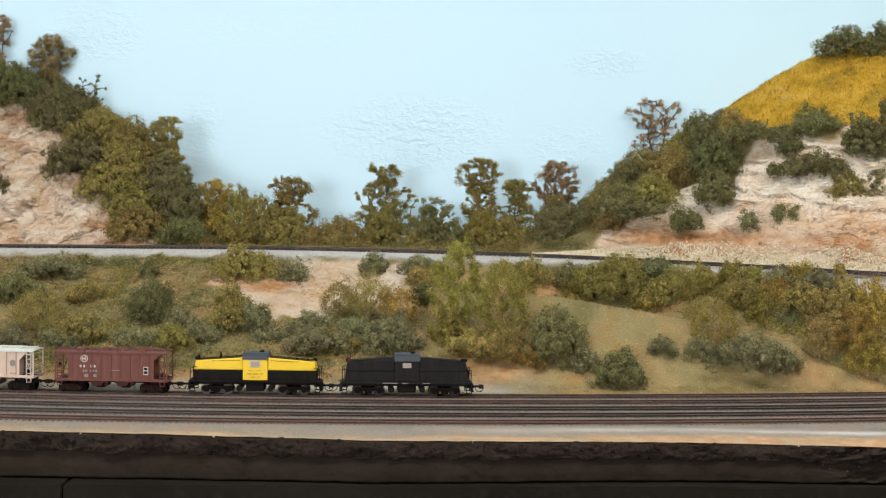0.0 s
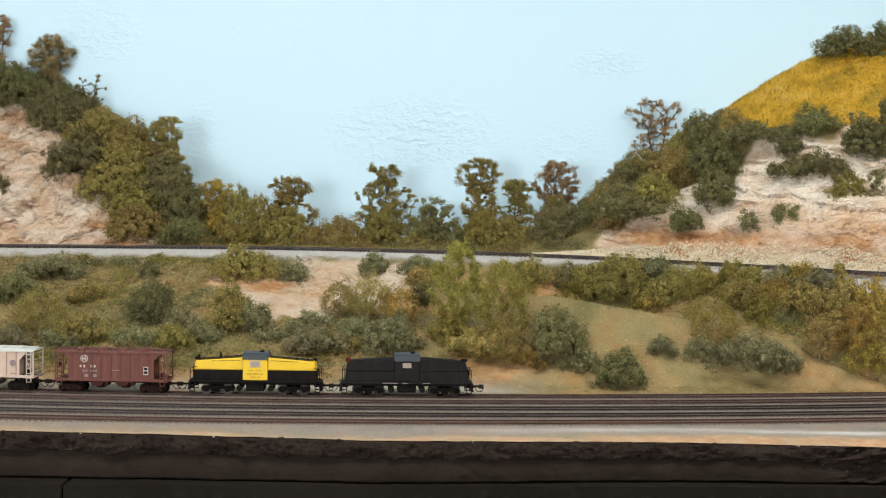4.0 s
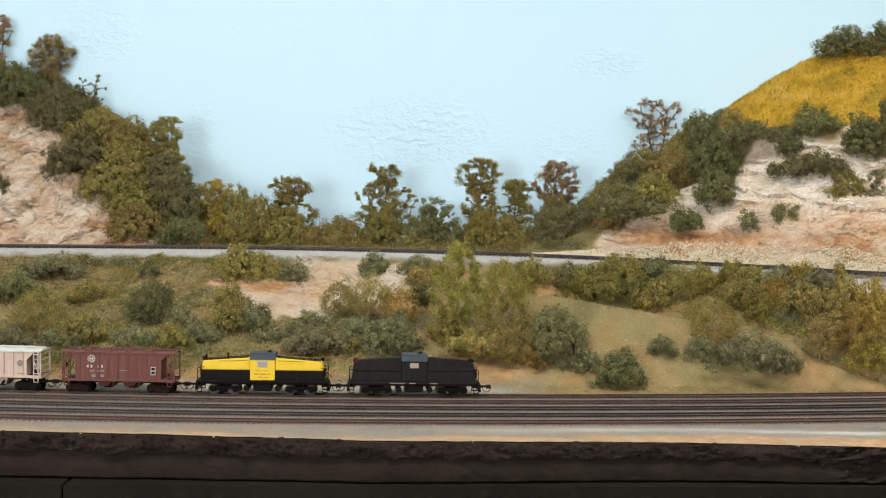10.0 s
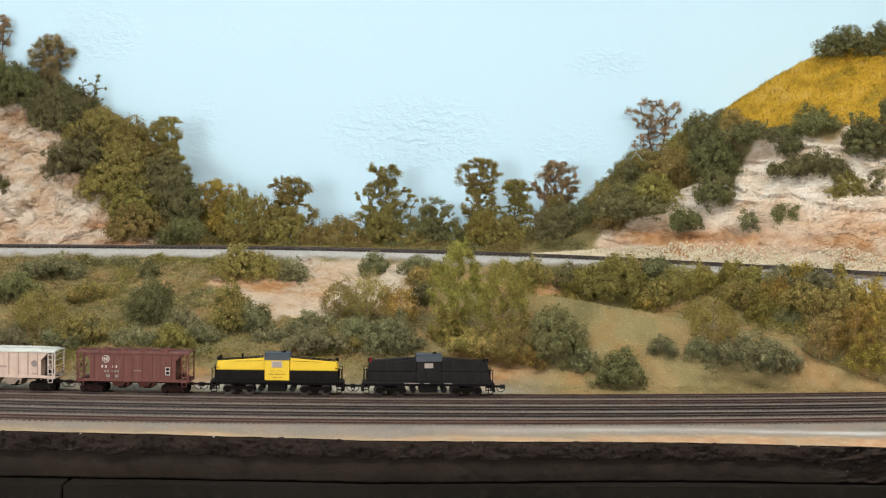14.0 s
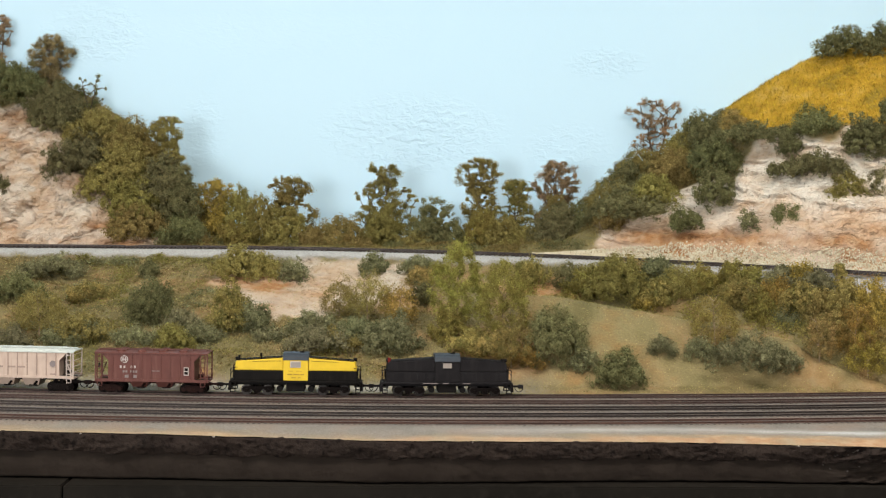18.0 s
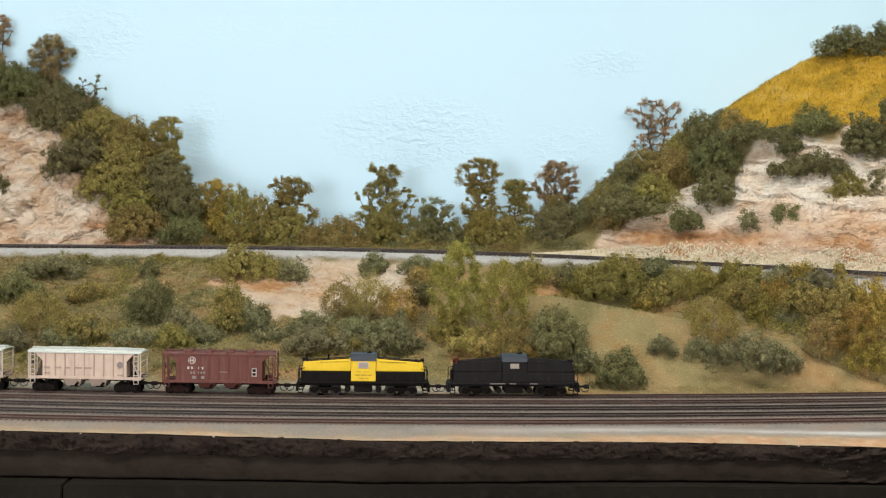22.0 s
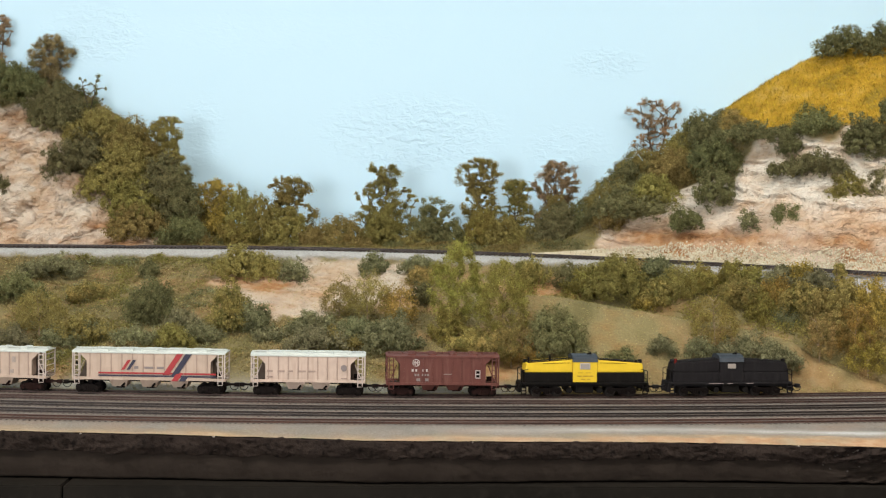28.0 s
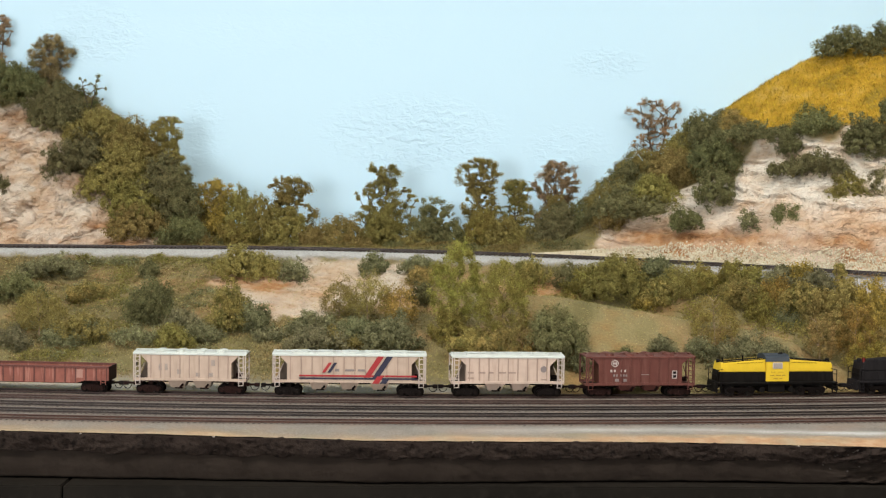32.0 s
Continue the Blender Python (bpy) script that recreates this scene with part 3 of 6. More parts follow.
# ---- front edge of the layout ----
def foam_layer(name, parent, z_top, z_low, out, lumps, seed, fall=0.0, m=FOAM):
    """One rough layer of the edge, from z_top down to z_low, with its face out before the ground's edge."""
    xs = np.linspace(-1.04, 1.04, 1041)
    z_low = z_low + fall * (xs + 0.41)
    fe = front_edge_y(xs)
    bm = bmesh.new()
    grid = [[bm.verts.new((x, 1.2, z_top - 0.003)) for x in xs]]
    for v in np.linspace(0, 1, 18):
        lump = 0.7 * lumps * rough_noise(xs * 30, v * 1.2 + 0 * xs, seed) + 1.0 * lumps * rough_noise(xs * 95, v * 1.6 + 0 * xs, seed + 1)
        # broken end
        lump = lump + np.clip((xs - 0.365) / 0.01, 0, 1) * (0.002 + 0.009 * rough_noise(xs * 55, v * 5 + xs * 40, seed + 9))
        # torn pockets
        lump = lump + 2.2 * lumps * np.clip(rough_noise(xs * 80, v * 2.2 + 0 * xs, seed + 8) - 0.32, 0, 1)
        y = fe - out + lump - 0.0012 * math.sin(v * math.pi)
        z = z_top + (z_low - z_top) * v + 0.5 * lumps * rough_noise(xs * 60, v * 3 + 0 * xs, seed + 2) * math.sin(v * math.pi)
        if v < 0.25:
            z = z + lumps * (0.65 * np.clip(rough_noise(xs * 48, 0 * xs, seed + 6), 0, 1) + 0.65 * np.clip(rough_noise(xs * 130, 0 * xs, seed + 7), 0, 1)) * (1 - 4 * v)
        if v > 0.8:
            z = z + lumps * 0.9 * rough_noise(xs * 75, 0 * xs, seed + 4) * (v - 0.8) * 5
        grid.append([bm.verts.new(p) for p in zip(xs, y, z)])
    grid.append([bm.verts.new((x, 1.2, z)) for x, z in zip(xs, z_low)])
    for a, c in zip(grid, grid[1:]):
        for i in range(len(xs) - 1):
            bm.faces.new((a[i], c[i], c[i + 1], a[i + 1]))
    part(name, bm, m, parent, smooth=True)


edge = tagged(new("foam_edge"), "rough dark brown painted foam edge under the yard", "layout edge")
foam_layer("upper_layer", edge, 1.0914, 1.0745, 0.0035, 0.0028, 71, 0.004)
foam_layer("lower_layer", edge, 1.0780, 1.0500, 0.0000, 0.0009, 75, 0.0112, FOAM_LOW)
# plaster crumbs where the edge is chipped
rnd = random.Random(9)
spots = [(x, 0.0004, 0.55) for x in (-0.335, -0.21, 0.03, 0.16, 0.33)]
spots += [(0.365 + 0.016 * rnd.gauss(0, 1), -0.002 - abs(rnd.gauss(0, 0.010)), 0.5) for _ in range(22)]
for x, dz, size in spots:
    bm = bmesh.new()
    bmesh.ops.create_icosphere(bm, subdivisions=1, radius=0.0016 * size * rnd.uniform(0.5, 1.2))
    for v in bm.verts:
        v.co = Vector((v.co.x * rnd.uniform(0.8, 1.8), v.co.y * 0.6, v.co.z * rnd.uniform(0.6, 1.1)))
    crumb = part("plaster_chip", bm, PLASTER if dz > 0 else GRUBBY, edge, "pale plaster chip" if dz > 0 else "grey-brown plaster chip")
    crumb.location = (x, float(front_edge_y(np.array([x]))[0]) - 0.0018, 1.0917 + dz)
board = tagged(new("lower_board"), "dull grey-brown painted board front below the foam", "board")
split = -0.3450, 1.0200, 1.0459
for x0, x1 in ((-1.05, split[0] - 0.0008), (split[0] + 0.0008, 1.05)):
    bm = box(bmesh.new(), x0, x1, 1.020, 1.10, 0.93, 1.0482)
    for v in bm.verts:
        if v.co.z > 1:
            v.co.z += 0.0112 * (v.co.x + 0.41)
    bmesh.ops.bevel(bm, geom=list(bm.edges), offset=0.0012, segments=2, affect="EDGES")
    part("panel", bm, BOARD, board)
table = tagged(new("benchwork"), "dark timber benchwork that carries the layout", "bench")
part("deck", box(bmesh.new(), -1.05, 1.05, 1.12, 1.94, 1.02, 1.045), BOARD, table)
for x in (-0.95, 0.95):
    for y in (1.16, 1.86):
        part("leg", box(bmesh.new(), x - 0.035, x + 0.035, y - 0.035, y + 0.035, 0, 1.02, 0.002), BOARD, table)


# ---- tracks ----
def track(name, path, label, rail_mat, rail_h=0.0018, lift=0.0):
    """Rails and sleepers along path(s) -> x, y, z of the rail top."""
    thing = tagged(new(name), label, "railway track", "tracks of the yard" if lift == 0 else "")
    pts = [Vector(path(s)) for s in np.linspace(-1.04, 1.04, 209)]
    side = []
    for i, q in enumerate(pts):
        d = pts[min(i + 1, len(pts) - 1)] - pts[max(i - 1, 0)]
        side.append(Vector((-d.y, d.x, 0)).normalized())
    for off in (-0.0087, 0.0087):
        bm = bmesh.new()
        shape = ((-0.0006, 0), (0.0006, 0), (0.0006, -0.0007), (0.0003, -0.0009), (0.0003, -0.0014), (0.0011, -rail_h), (-0.0011, -rail_h), (-0.0003, -0.0014), (-0.0003, -0.0009), (-0.0006, -0.0007))
        prev = None
        for q, n in zip(pts, side):
            ring = [bm.verts.new(q + n * (off + a) + Vector((0, 0, c))) for a, c in shape]
            if prev:
                for i in range(len(ring)):
                    j = (i + 1) % len(ring)
                    bm.faces.new((prev[i], prev[j], ring[j], ring[i]))
            prev = ring
        part("rail", bm, rail_mat, thing)
    bm = bmesh.new()
    rnd = random.Random(len(name) + int(pts[0].y * 1000))
    s = -1.035
    while s < 1.035:
        q, q2 = Vector(path(s)), Vector(path(s + 0.01))
        d = (q2 - q).normalized()
        n = Vector((-d.y, d.x, 0))
        w, h = 0.0011, 0.0148 + rnd.uniform(-0.0004, 0.0006)
        c = q + d * rnd.uniform(-0.0004, 0.0004)
        vs = [bm.verts.new(c + d * a + n * e + Vector((0, 0, z))) for a in (-w, w) for e in (-h, h) for z in (-rail_h - 0.0020, -rail_h + 0.0001)]
        for f in ((0, 1, 3, 2), (4, 6, 7, 5), (0, 4, 5, 1), (2, 3, 7, 6), (1, 5, 7, 3)):
            bm.faces.new([vs[i] for i in f])
        s += 0.0056
    tagged(part("tie_strip", bm, TIE, thing), kind="stuff")
    return thing


for i in range(5):
    track("yard_track", lambda s, i=i: (s, main_line_y(s) - i * SPACING, RAIL_Z), "weathered brown rails on dark sleepers in grey ballast", (RAIL, RAIL, RAIL_DARK, RAIL_DARK, RAIL_RUST)[i])
track("upper_track", lambda s: (s, float(smooth_line(upper_line_y, s)), float(smooth_line(upper_line_z, s)) ), "single dark track on a grey ballast shelf along the hillside", RAIL_DARK, lift=1)


# ---- plants ----
def unit_ball():
    bm = bmesh.new()
    bmesh.ops.create_icosphere(bm, subdivisions=2, radius=1.0)
    tris = np.array([[tuple(v.co) for v in f.verts] for f in bm.faces])
    bm.free()
    return tris


BALL = unit_ball()


def unit_rows(v):
    return v / np.maximum(np.linalg.norm(v, axis=1)[:, None], 1e-9)


def flakes(rnd, c, nrm, size, slim=1.0):
    """One small three-cornered flake of flock at each point c, facing nrm."""
    n = len(c)
    t = unit_rows(np.cross(nrm, rnd.normal(size=(n, 3))))
    u = np.cross(nrm, t)
    s = size * rnd.uniform(0.5, 1.4, (n, 1))
    return np.stack((c - t * s * slim, c + t * s * slim * 0.8 - u * s * 0.8 / slim, c + u * s / slim + nrm * s * 0.4), 1)


def mound(rnd, w, h, deep=0.9, leaf=0.00080, cover=1.45, fuzz=0.0, solid=True, loose=1.0):
    """Clump of foam flock in metres on z = 0: overlapping lobes, tufts over them, flakes on the tufts."""
    small = min(w, h)
    lobes = int(np.clip(w * max(h, 0.5 * w) / 0.000055, 9, 70))
    cs, rs = [], []
    for k in range(lobes):
        r = small * rnd.uniform(0.08, 0.24) + 0.0012
        a = rnd.uniform(0, 6.28)
        q = math.sqrt(rnd.uniform(0, 1))
        x, y = q * math.cos(a) * max(w / 2 - r * 0.8, 0.001), q * math.sin(a) * max(w * deep / 2 - r * 0.8, 0.001)
        top = h * (1 - 0.62 * (2 * x / w) ** 2 - 0.25 * q * q) * rnd.uniform(0.72, 1.0)
        z = r * 0.5 + rnd.uniform(0.05, 1.0) ** 0.8 * max(top - 1.3 * r, 0)
        cs.append((x, y, z))
        rs.append(r)
    cs, rs = np.array(cs), np.array(rs)
    n = int(lobes * 8)
    host = rnd.choice(lobes, n, p=rs ** 2 / np.sum(rs ** 2))
    d = unit_rows(rnd.normal(size=(n, 3)) + (0, -0.35, 0.30))
    tc = cs[host] + d * (rs[host] * rnd.uniform(0.75, 1.50, n))[:, None]
    gap = np.linalg.norm(tc[:, None, :] - cs[None], axis=2) / rs[None]
    gap[np.arange(n), host] = 9
    keep = gap.min(1) > 0.75
    tc, d = tc[keep], d[keep]
    tr = rnd.uniform(0.0018, 0.0052, len(tc)) * (0.7 + 0.3 * min(small / 0.04, 1.4))
    leaves = int(np.clip(cover * 3.0 * w * max(h, 0.45 * w) / (1.37 * leaf * leaf), 1500, 42000))
    pick = rnd.choice(len(tc), leaves, p=tr ** 2 / np.sum(tr ** 2))
    e = unit_rows(rnd.normal(size=(leaves, 3)))
    c = tc[pick] + e * (tr[pick] * (0.30 + 0.80 * rnd.uniform(0, 1, leaves) + 0.7 * loose * rnd.uniform(0, 1, leaves) ** 5))[:, None]
    if fuzz:
        c = c + rnd.normal(0, fuzz, (leaves, 3)) * rnd.uniform(0, 1, (leaves, 1))
    nrm = unit_rows(0.55 * d[pick] + 0.85 * e + 0.30 * rnd.normal(size=(leaves, 3)))
    out = [flakes(rnd, c, nrm, leaf, 1.35 if fuzz else 1.0)]
    if solid:
        for q, r in zip(cs, rs):
            out.append(BALL * r * 0.36 + q)
    v = np.concatenate(out).reshape(-1, 3)
    lo, hi = np.percentile(v, 1.0, axis=0), np.percentile(v, 99.0, axis=0)
    return (v - ((lo[0] + hi[0]) / 2, (lo[1] + hi[1]) / 2, max(lo[2], 0) * 0)) * (w / (hi[0] - lo[0]), 1.0, h / max(hi[2], 0.3 * h))


def flock_mesh(name, verts, material):
    n = len(verts) // 3
    me = bpy.data.meshes.new(name)
    me.vertices.add(3 * n)
    me.vertices.foreach_set("co", verts.ravel())
    me.loops.add(3 * n)
    me.loops.foreach_set("vertex_index", np.arange(3 * n))
    me.polygons.add(n)
    me.polygons.foreach_set("loop_start", np.arange(0, 3 * n, 3))
    me.update(calc_edges=True)
    me.materials.append(material)
    return me


# how wide each kind of tree is, from its foot to its top
OUTLINES = {
    "open": ((0.0, 0.75), (0.15, 0.95), (0.45, 0.92), (0.7, 1.0), (0.88, 0.85), (1.0, 0.45)),
    "lace": ((0.10, 0.25), (0.25, 0.75), (0.55, 1.0), (0.8, 0.95), (1.0, 0.45)),
    "bare": ((0.15, 0.4), (0.5, 0.9), (0.8, 1.0), (1.0, 0.8)),
}


def twig_tree(rnd, w, h, form):
    """Trunk, twigs that fork towards scattered tips, and a tuft of flock on each tip; returns trunk bmesh and crown corners."""
    tips_wanted, tuft, per = {"open": (int(45 + 21000 * w * h), 0.0076, 210), "lace": (104, 0.0064, 120), "bare": (40, 0.0046, 110)}[form]
    tips_wanted = int(tips_wanted * (1 if form == "open" else min(1.0, 0.35 + w * h / 0.011)))
    outline = OUTLINES[form]
    phase = rnd.uniform(0, 6.28, 3)
    room = 0.34 * math.sqrt(w * h / tips_wanted)
    tips = []
    for _ in range(tips_wanted * 40):
        t = rnd.uniform(outline[0][0], 1.0)
        half = 0.5 * w * np.interp(t, *zip(*outline)) * (1 + 0.32 * math.sin(9 * t + phase[0]) + 0.18 * math.sin(21 * t + phase[1]))
        a, q = rnd.uniform(0, 6.28), math.sqrt(rnd.uniform(0, 1))
        p = np.array((q * math.cos(a) * half, q * math.sin(a) * half * 0.8, t * h - tuft * 0.5))
        if not tips or np.min(np.linalg.norm(np.array(tips) - p, axis=1)) > room:
            tips.append(p)
        if len(tips) >= tips_wanted:
            break
    bm = bmesh.new()
    nodes = []
    stems = 2 if form in ("lace", "bare") else 1
    for k in range(stems):
        side = 0 if stems == 1 else (-1, 1)[k] * 0.20 * w
        last = np.array((0, 0, -0.004))
        for i in range(1, 8):
            f = i / 7
            p = np.array((side * f ** 0.8 + rnd.normal(0, 0.012 * w), rnd.normal(0, 0.02 * w), f * h * 0.74))
            r0, r1 = 0.0017 * (1 - 0.10 * i) * (h / 0.09) ** 0.5, 0.0017 * (1 - 0.10 * (i + 1)) * (h / 0.09) ** 0.5
            rod(bm, last, p, r0, 6, r1)
            nodes.append(p)
            last = p
    for p in sorted(tips, key=lambda q: math.hypot(q[0], q[1]) + 0.3 * q[2]):
        arr = np.array(nodes)
        far = np.linalg.norm(arr - p, axis=1)
        k = int(np.argmin(far + 2.0 * np.maximum(arr[:, 2] - p[2] + 0.25 * far, 0)))
        mid = nodes[k] * 0.45 + p * 0.55 + (0, 0, 0.06 * far[k]) + rnd.normal(0, 0.04 * far[k], 3)
        rod(bm, nodes[k], mid, 0.0008, 4, 0.0006)
        rod(bm, mid, p, 0.0006, 4, 0.0004)
        nodes += [mid, p]
    tips = np.array(tips)
    tr = tuft * rnd.uniform(0.55, 1.25, len(tips))
    pick = rnd.choice(len(tips), per * len(tips), p=tr ** 2 / np.sum(tr ** 2))
    # tufts are drawn out unevenly
    pull = rnd.uniform(0.35, 1.35, (len(tips), 3)) * (1, 1, 0.85)
    e = unit_rows(rnd.normal(size=(len(pick), 3)))
    c = tips[pick] + e * pull[pick] * (tr[pick] * rnd.uniform(0.2, 1.0, len(pick)))[:, None]
    nrm = unit_rows(e + 0.4 * rnd.normal(size=e.shape) + (0, -0.15, 0.15))
    return bm, flakes(rnd, c, nrm, 0.00085, 1.2).reshape(-1, 3)


def thin_trunk(rnd, h, r=0.0011):
    """A bare leaning stem with a few limbs."""
    bm = bmesh.new()
    lean = rnd.uniform(-0.10, 0.10)
    last = np.array((0, 0, -0.003))
    for i in range(1, 8):
        f = i / 7
        p = np.array((lean * h * f * f + rnd.normal(0, 0.008 * h), rnd.normal(0, 0.008 * h), f * h * 0.85))
        rod(bm, last, p, r * (1.05 - 0.11 * i), 6, r * (0.95 - 0.11 * i))
        if i > 2:
            for _ in range(2):
                a = rnd.uniform(0, 6.28)
                q = p + np.array((math.cos(a) * 0.14, math.sin(a) * 0.14, 0.12)) * h
                rod(bm, p, q, r * 0.4, 4, r * 0.2)
        last = p
    return bm


WORDS = {"dark": "dark green", "sage": "grey-green", "olive": "olive green", "lime": "yellow-green", "rust": "rust-brown", "ochre": "golden ochre", "bronze": "bronze-brown"}
COUNT = [0]


def plant(kind, x, y, z, w, h):
    """kind: colour, or colour_wisp, colour_open, colour_lace, colour_bare, by its base point, width and height."""
    COUNT[0] += 1
    colour, _, form = kind.partition("_")
    rnd = np.random.RandomState(COUNT[0] + 40)
    if not form:
        if y > 1.62:
            y -= 0.009
        bank = y < 1.62
        soft = 0.0010 if colour in ("lime", "rust", "ochre") else 0.0004
        v = mound(rnd, w, h, leaf=0.00095, cover=1.25 if bank else 1.4, fuzz=soft if bank else 0.0, loose=1.4 if bank else 1.1)
        ob = new("shrub", flock_mesh("foliage", v, LEAF[colour]))
        tagged(ob, WORDS[colour] + " clumped foam shrub on the model hillside", "shrub", WORDS[colour] + " shrubs")
        ob.matrix_world = pose(x, y, z, 0, 0, rnd.uniform(-14, 14))
        return
    tree = tagged(new("tree"), WORDS[colour] + {"lace": " model tree with sparse open twigs", "wisp": " model tree with a wispy fibre crown", "open": " model tree with a ragged open crown", "bare": " model tree of nearly bare twigs"}[form], "tree", WORDS[colour] + " trees")
    tree.matrix_world = pose(x, y, z, 0, 0, rnd.uniform(-20, 20))
    if form == "wisp":
        part("trunk", thin_trunk(rnd, h), BARK, tree)
        v = mound(rnd, w, h * 0.80, leaf=0.00072, cover=1.15 if h > 0.09 else 0.75, fuzz=0.0016, solid=False, loose=1.6) + (0, 0, h * 0.20)
    else:
        bm, v = twig_tree(rnd, w, h, form)
        part("trunk", bm, BARK if colour == "ochre" else DARK_BARK, tree)
    crown = new("crown", flock_mesh("crown", v, LEAF[colour]))
    crown.parent = tree


# lower slope
plant("olive_wisp", 0.289, 1.548, 1.186, 0.055, 0.044)
plant("lime", 0.353, 1.558, 1.204, 0.041, 0.030)
plant("ochre", 0.401, 1.524, 1.181, 0.041, 0.035)
plant("olive", 0.450, 1.496, 1.163, 0.047, 0.041)
plant("rust", 0.460, 1.472, 1.143, 0.053, 0.037)
plant("ochre_wisp", 0.477, 1.444, 1.126, 0.052, 0.065)
plant("olive", 0.505, 1.446, 1.126, 0.039, 0.039)
plant("sage", 0.449, 1.528, 1.198, 0.041, 0.028)
plant("rust", 0.236, 1.594, 1.210, 0.042, 0.027)
plant("lime", 0.171, 1.564, 1.190, 0.048, 0.032)
plant("ochre", 0.250, 1.536, 1.176, 0.041, 0.018)
plant("olive", -0.117, 1.424, 1.135, 0.058, 0.023)
plant("sage", -0.274, 1.438, 1.139, 0.052, 0.022)
plant("sage", -0.430, 1.436, 1.133, 0.058, 0.020)
plant("sage", -0.493, 1.646, 1.199, 0.079, 0.027)
plant("dark", -0.515, 1.544, 1.173, 0.065, 0.035)
plant("olive_wisp", -0.467, 1.456, 1.140, 0.062, 0.054)
plant("olive", -0.412, 1.444, 1.138, 0.071, 0.030)
plant("dark", -0.369, 1.634, 1.199, 0.024, 0.023)
plant("dark", -0.345, 1.482, 1.154, 0.056, 0.051)
plant("sage", -0.303, 1.464, 1.147, 0.039, 0.029)
plant("olive", -0.303, 1.416, 1.129, 0.046, 0.032)
plant("sage", -0.492, 1.426, 1.129, 0.045, 0.027)
plant("sage", -0.402, 1.442, 1.136, 0.039, 0.025)
plant("rust", -0.425, 1.554, 1.177, 0.060, 0.020)
plant("sage", -0.352, 1.434, 1.136, 0.058, 0.019)
plant("olive", -0.246, 1.634, 1.200, 0.085, 0.041)
plant("sage", -0.184, 1.614, 1.195, 0.042, 0.031)
plant("rust", -0.245, 1.456, 1.148, 0.049, 0.055)
plant("sage", -0.216, 1.452, 1.147, 0.046, 0.037)
plant("sage", -0.155, 1.456, 1.148, 0.056, 0.026)
plant("sage", -0.139, 1.414, 1.131, 0.079, 0.030)
plant("sage", -0.059, 1.418, 1.132, 0.072, 0.043)
plant("olive_wisp", -0.122, 1.496, 1.162, 0.043, 0.052)
plant("olive_wisp", -0.088, 1.488, 1.160, 0.060, 0.058)
plant("ochre_wisp", -0.051, 1.480, 1.156, 0.044, 0.049)
plant("sage", -0.092, 1.442, 1.141, 0.078, 0.027)
plant("sage", -0.087, 1.636, 1.208, 0.036, 0.027)
plant("sage", -0.034, 1.630, 1.208, 0.043, 0.025)
plant("dark", -0.028, 1.542, 1.176, 0.031, 0.029)
plant("rust", -0.027, 1.596, 1.193, 0.035, 0.027)
plant("sage", -0.199, 1.438, 1.141, 0.039, 0.015)
plant("lime_wisp", 0.017, 1.466, 1.149, 0.063, 0.107)
plant("lime", 0.012, 1.448, 1.142, 0.052, 0.037)
plant("lime_wisp", 0.069, 1.398, 1.141, 0.055, 0.097)
plant("rust", 0.066, 1.386, 1.129, 0.057, 0.033)
plant("rust", 0.036, 1.408, 1.132, 0.057, 0.030)
plant("ochre", 0.097, 1.376, 1.122, 0.038, 0.024)
plant("rust_wisp", 0.078, 1.374, 1.119, 0.044, 0.063)
plant("dark", 0.129, 1.384, 1.131, 0.067, 0.057)
plant("sage", 0.156, 1.376, 1.117, 0.033, 0.027)
plant("dark", 0.197, 1.364, 1.102, 0.057, 0.043)
plant("sage", 0.248, 1.398, 1.135, 0.037, 0.022)
plant("rust", 0.110, 1.598, 1.198, 0.045, 0.034)
plant("dark", 0.159, 1.578, 1.195, 0.050, 0.033)
plant("olive", 0.209, 1.550, 1.186, 0.077, 0.053)
plant("sage", 0.261, 1.580, 1.204, 0.056, 0.033)
plant("rust", 0.266, 1.542, 1.182, 0.057, 0.032)
plant("lime", 0.315, 1.552, 1.193, 0.045, 0.038)
plant("lime_wisp", 0.309, 1.408, 1.141, 0.054, 0.065)
plant("rust", 0.353, 1.528, 1.178, 0.041, 0.038)
plant("olive", 0.377, 1.554, 1.205, 0.049, 0.023)
plant("lime", 0.384, 1.520, 1.154, 0.050, 0.052)
plant("sage", 0.409, 1.540, 1.199, 0.041, 0.032)
plant("ochre", 0.431, 1.542, 1.207, 0.035, 0.028)
plant("rust", 0.429, 1.508, 1.173, 0.056, 0.039)
plant("sage", 0.418, 1.520, 1.139, 0.070, 0.047)
plant("rust_wisp", 0.432, 1.422, 1.124, 0.036, 0.057)
plant("rust_lace", 0.476, 1.526, 1.203, 0.023, 0.034)
plant("olive", 0.479, 1.492, 1.164, 0.056, 0.051)
plant("ochre", 0.506, 1.470, 1.146, 0.055, 0.072)
plant("ochre_wisp", 0.488, 1.426, 1.108, 0.058, 0.057)
plant("sage", 0.350, 1.400, 1.121, 0.108, 0.037)
plant("sage", 0.290, 1.400, 1.131, 0.034, 0.027)
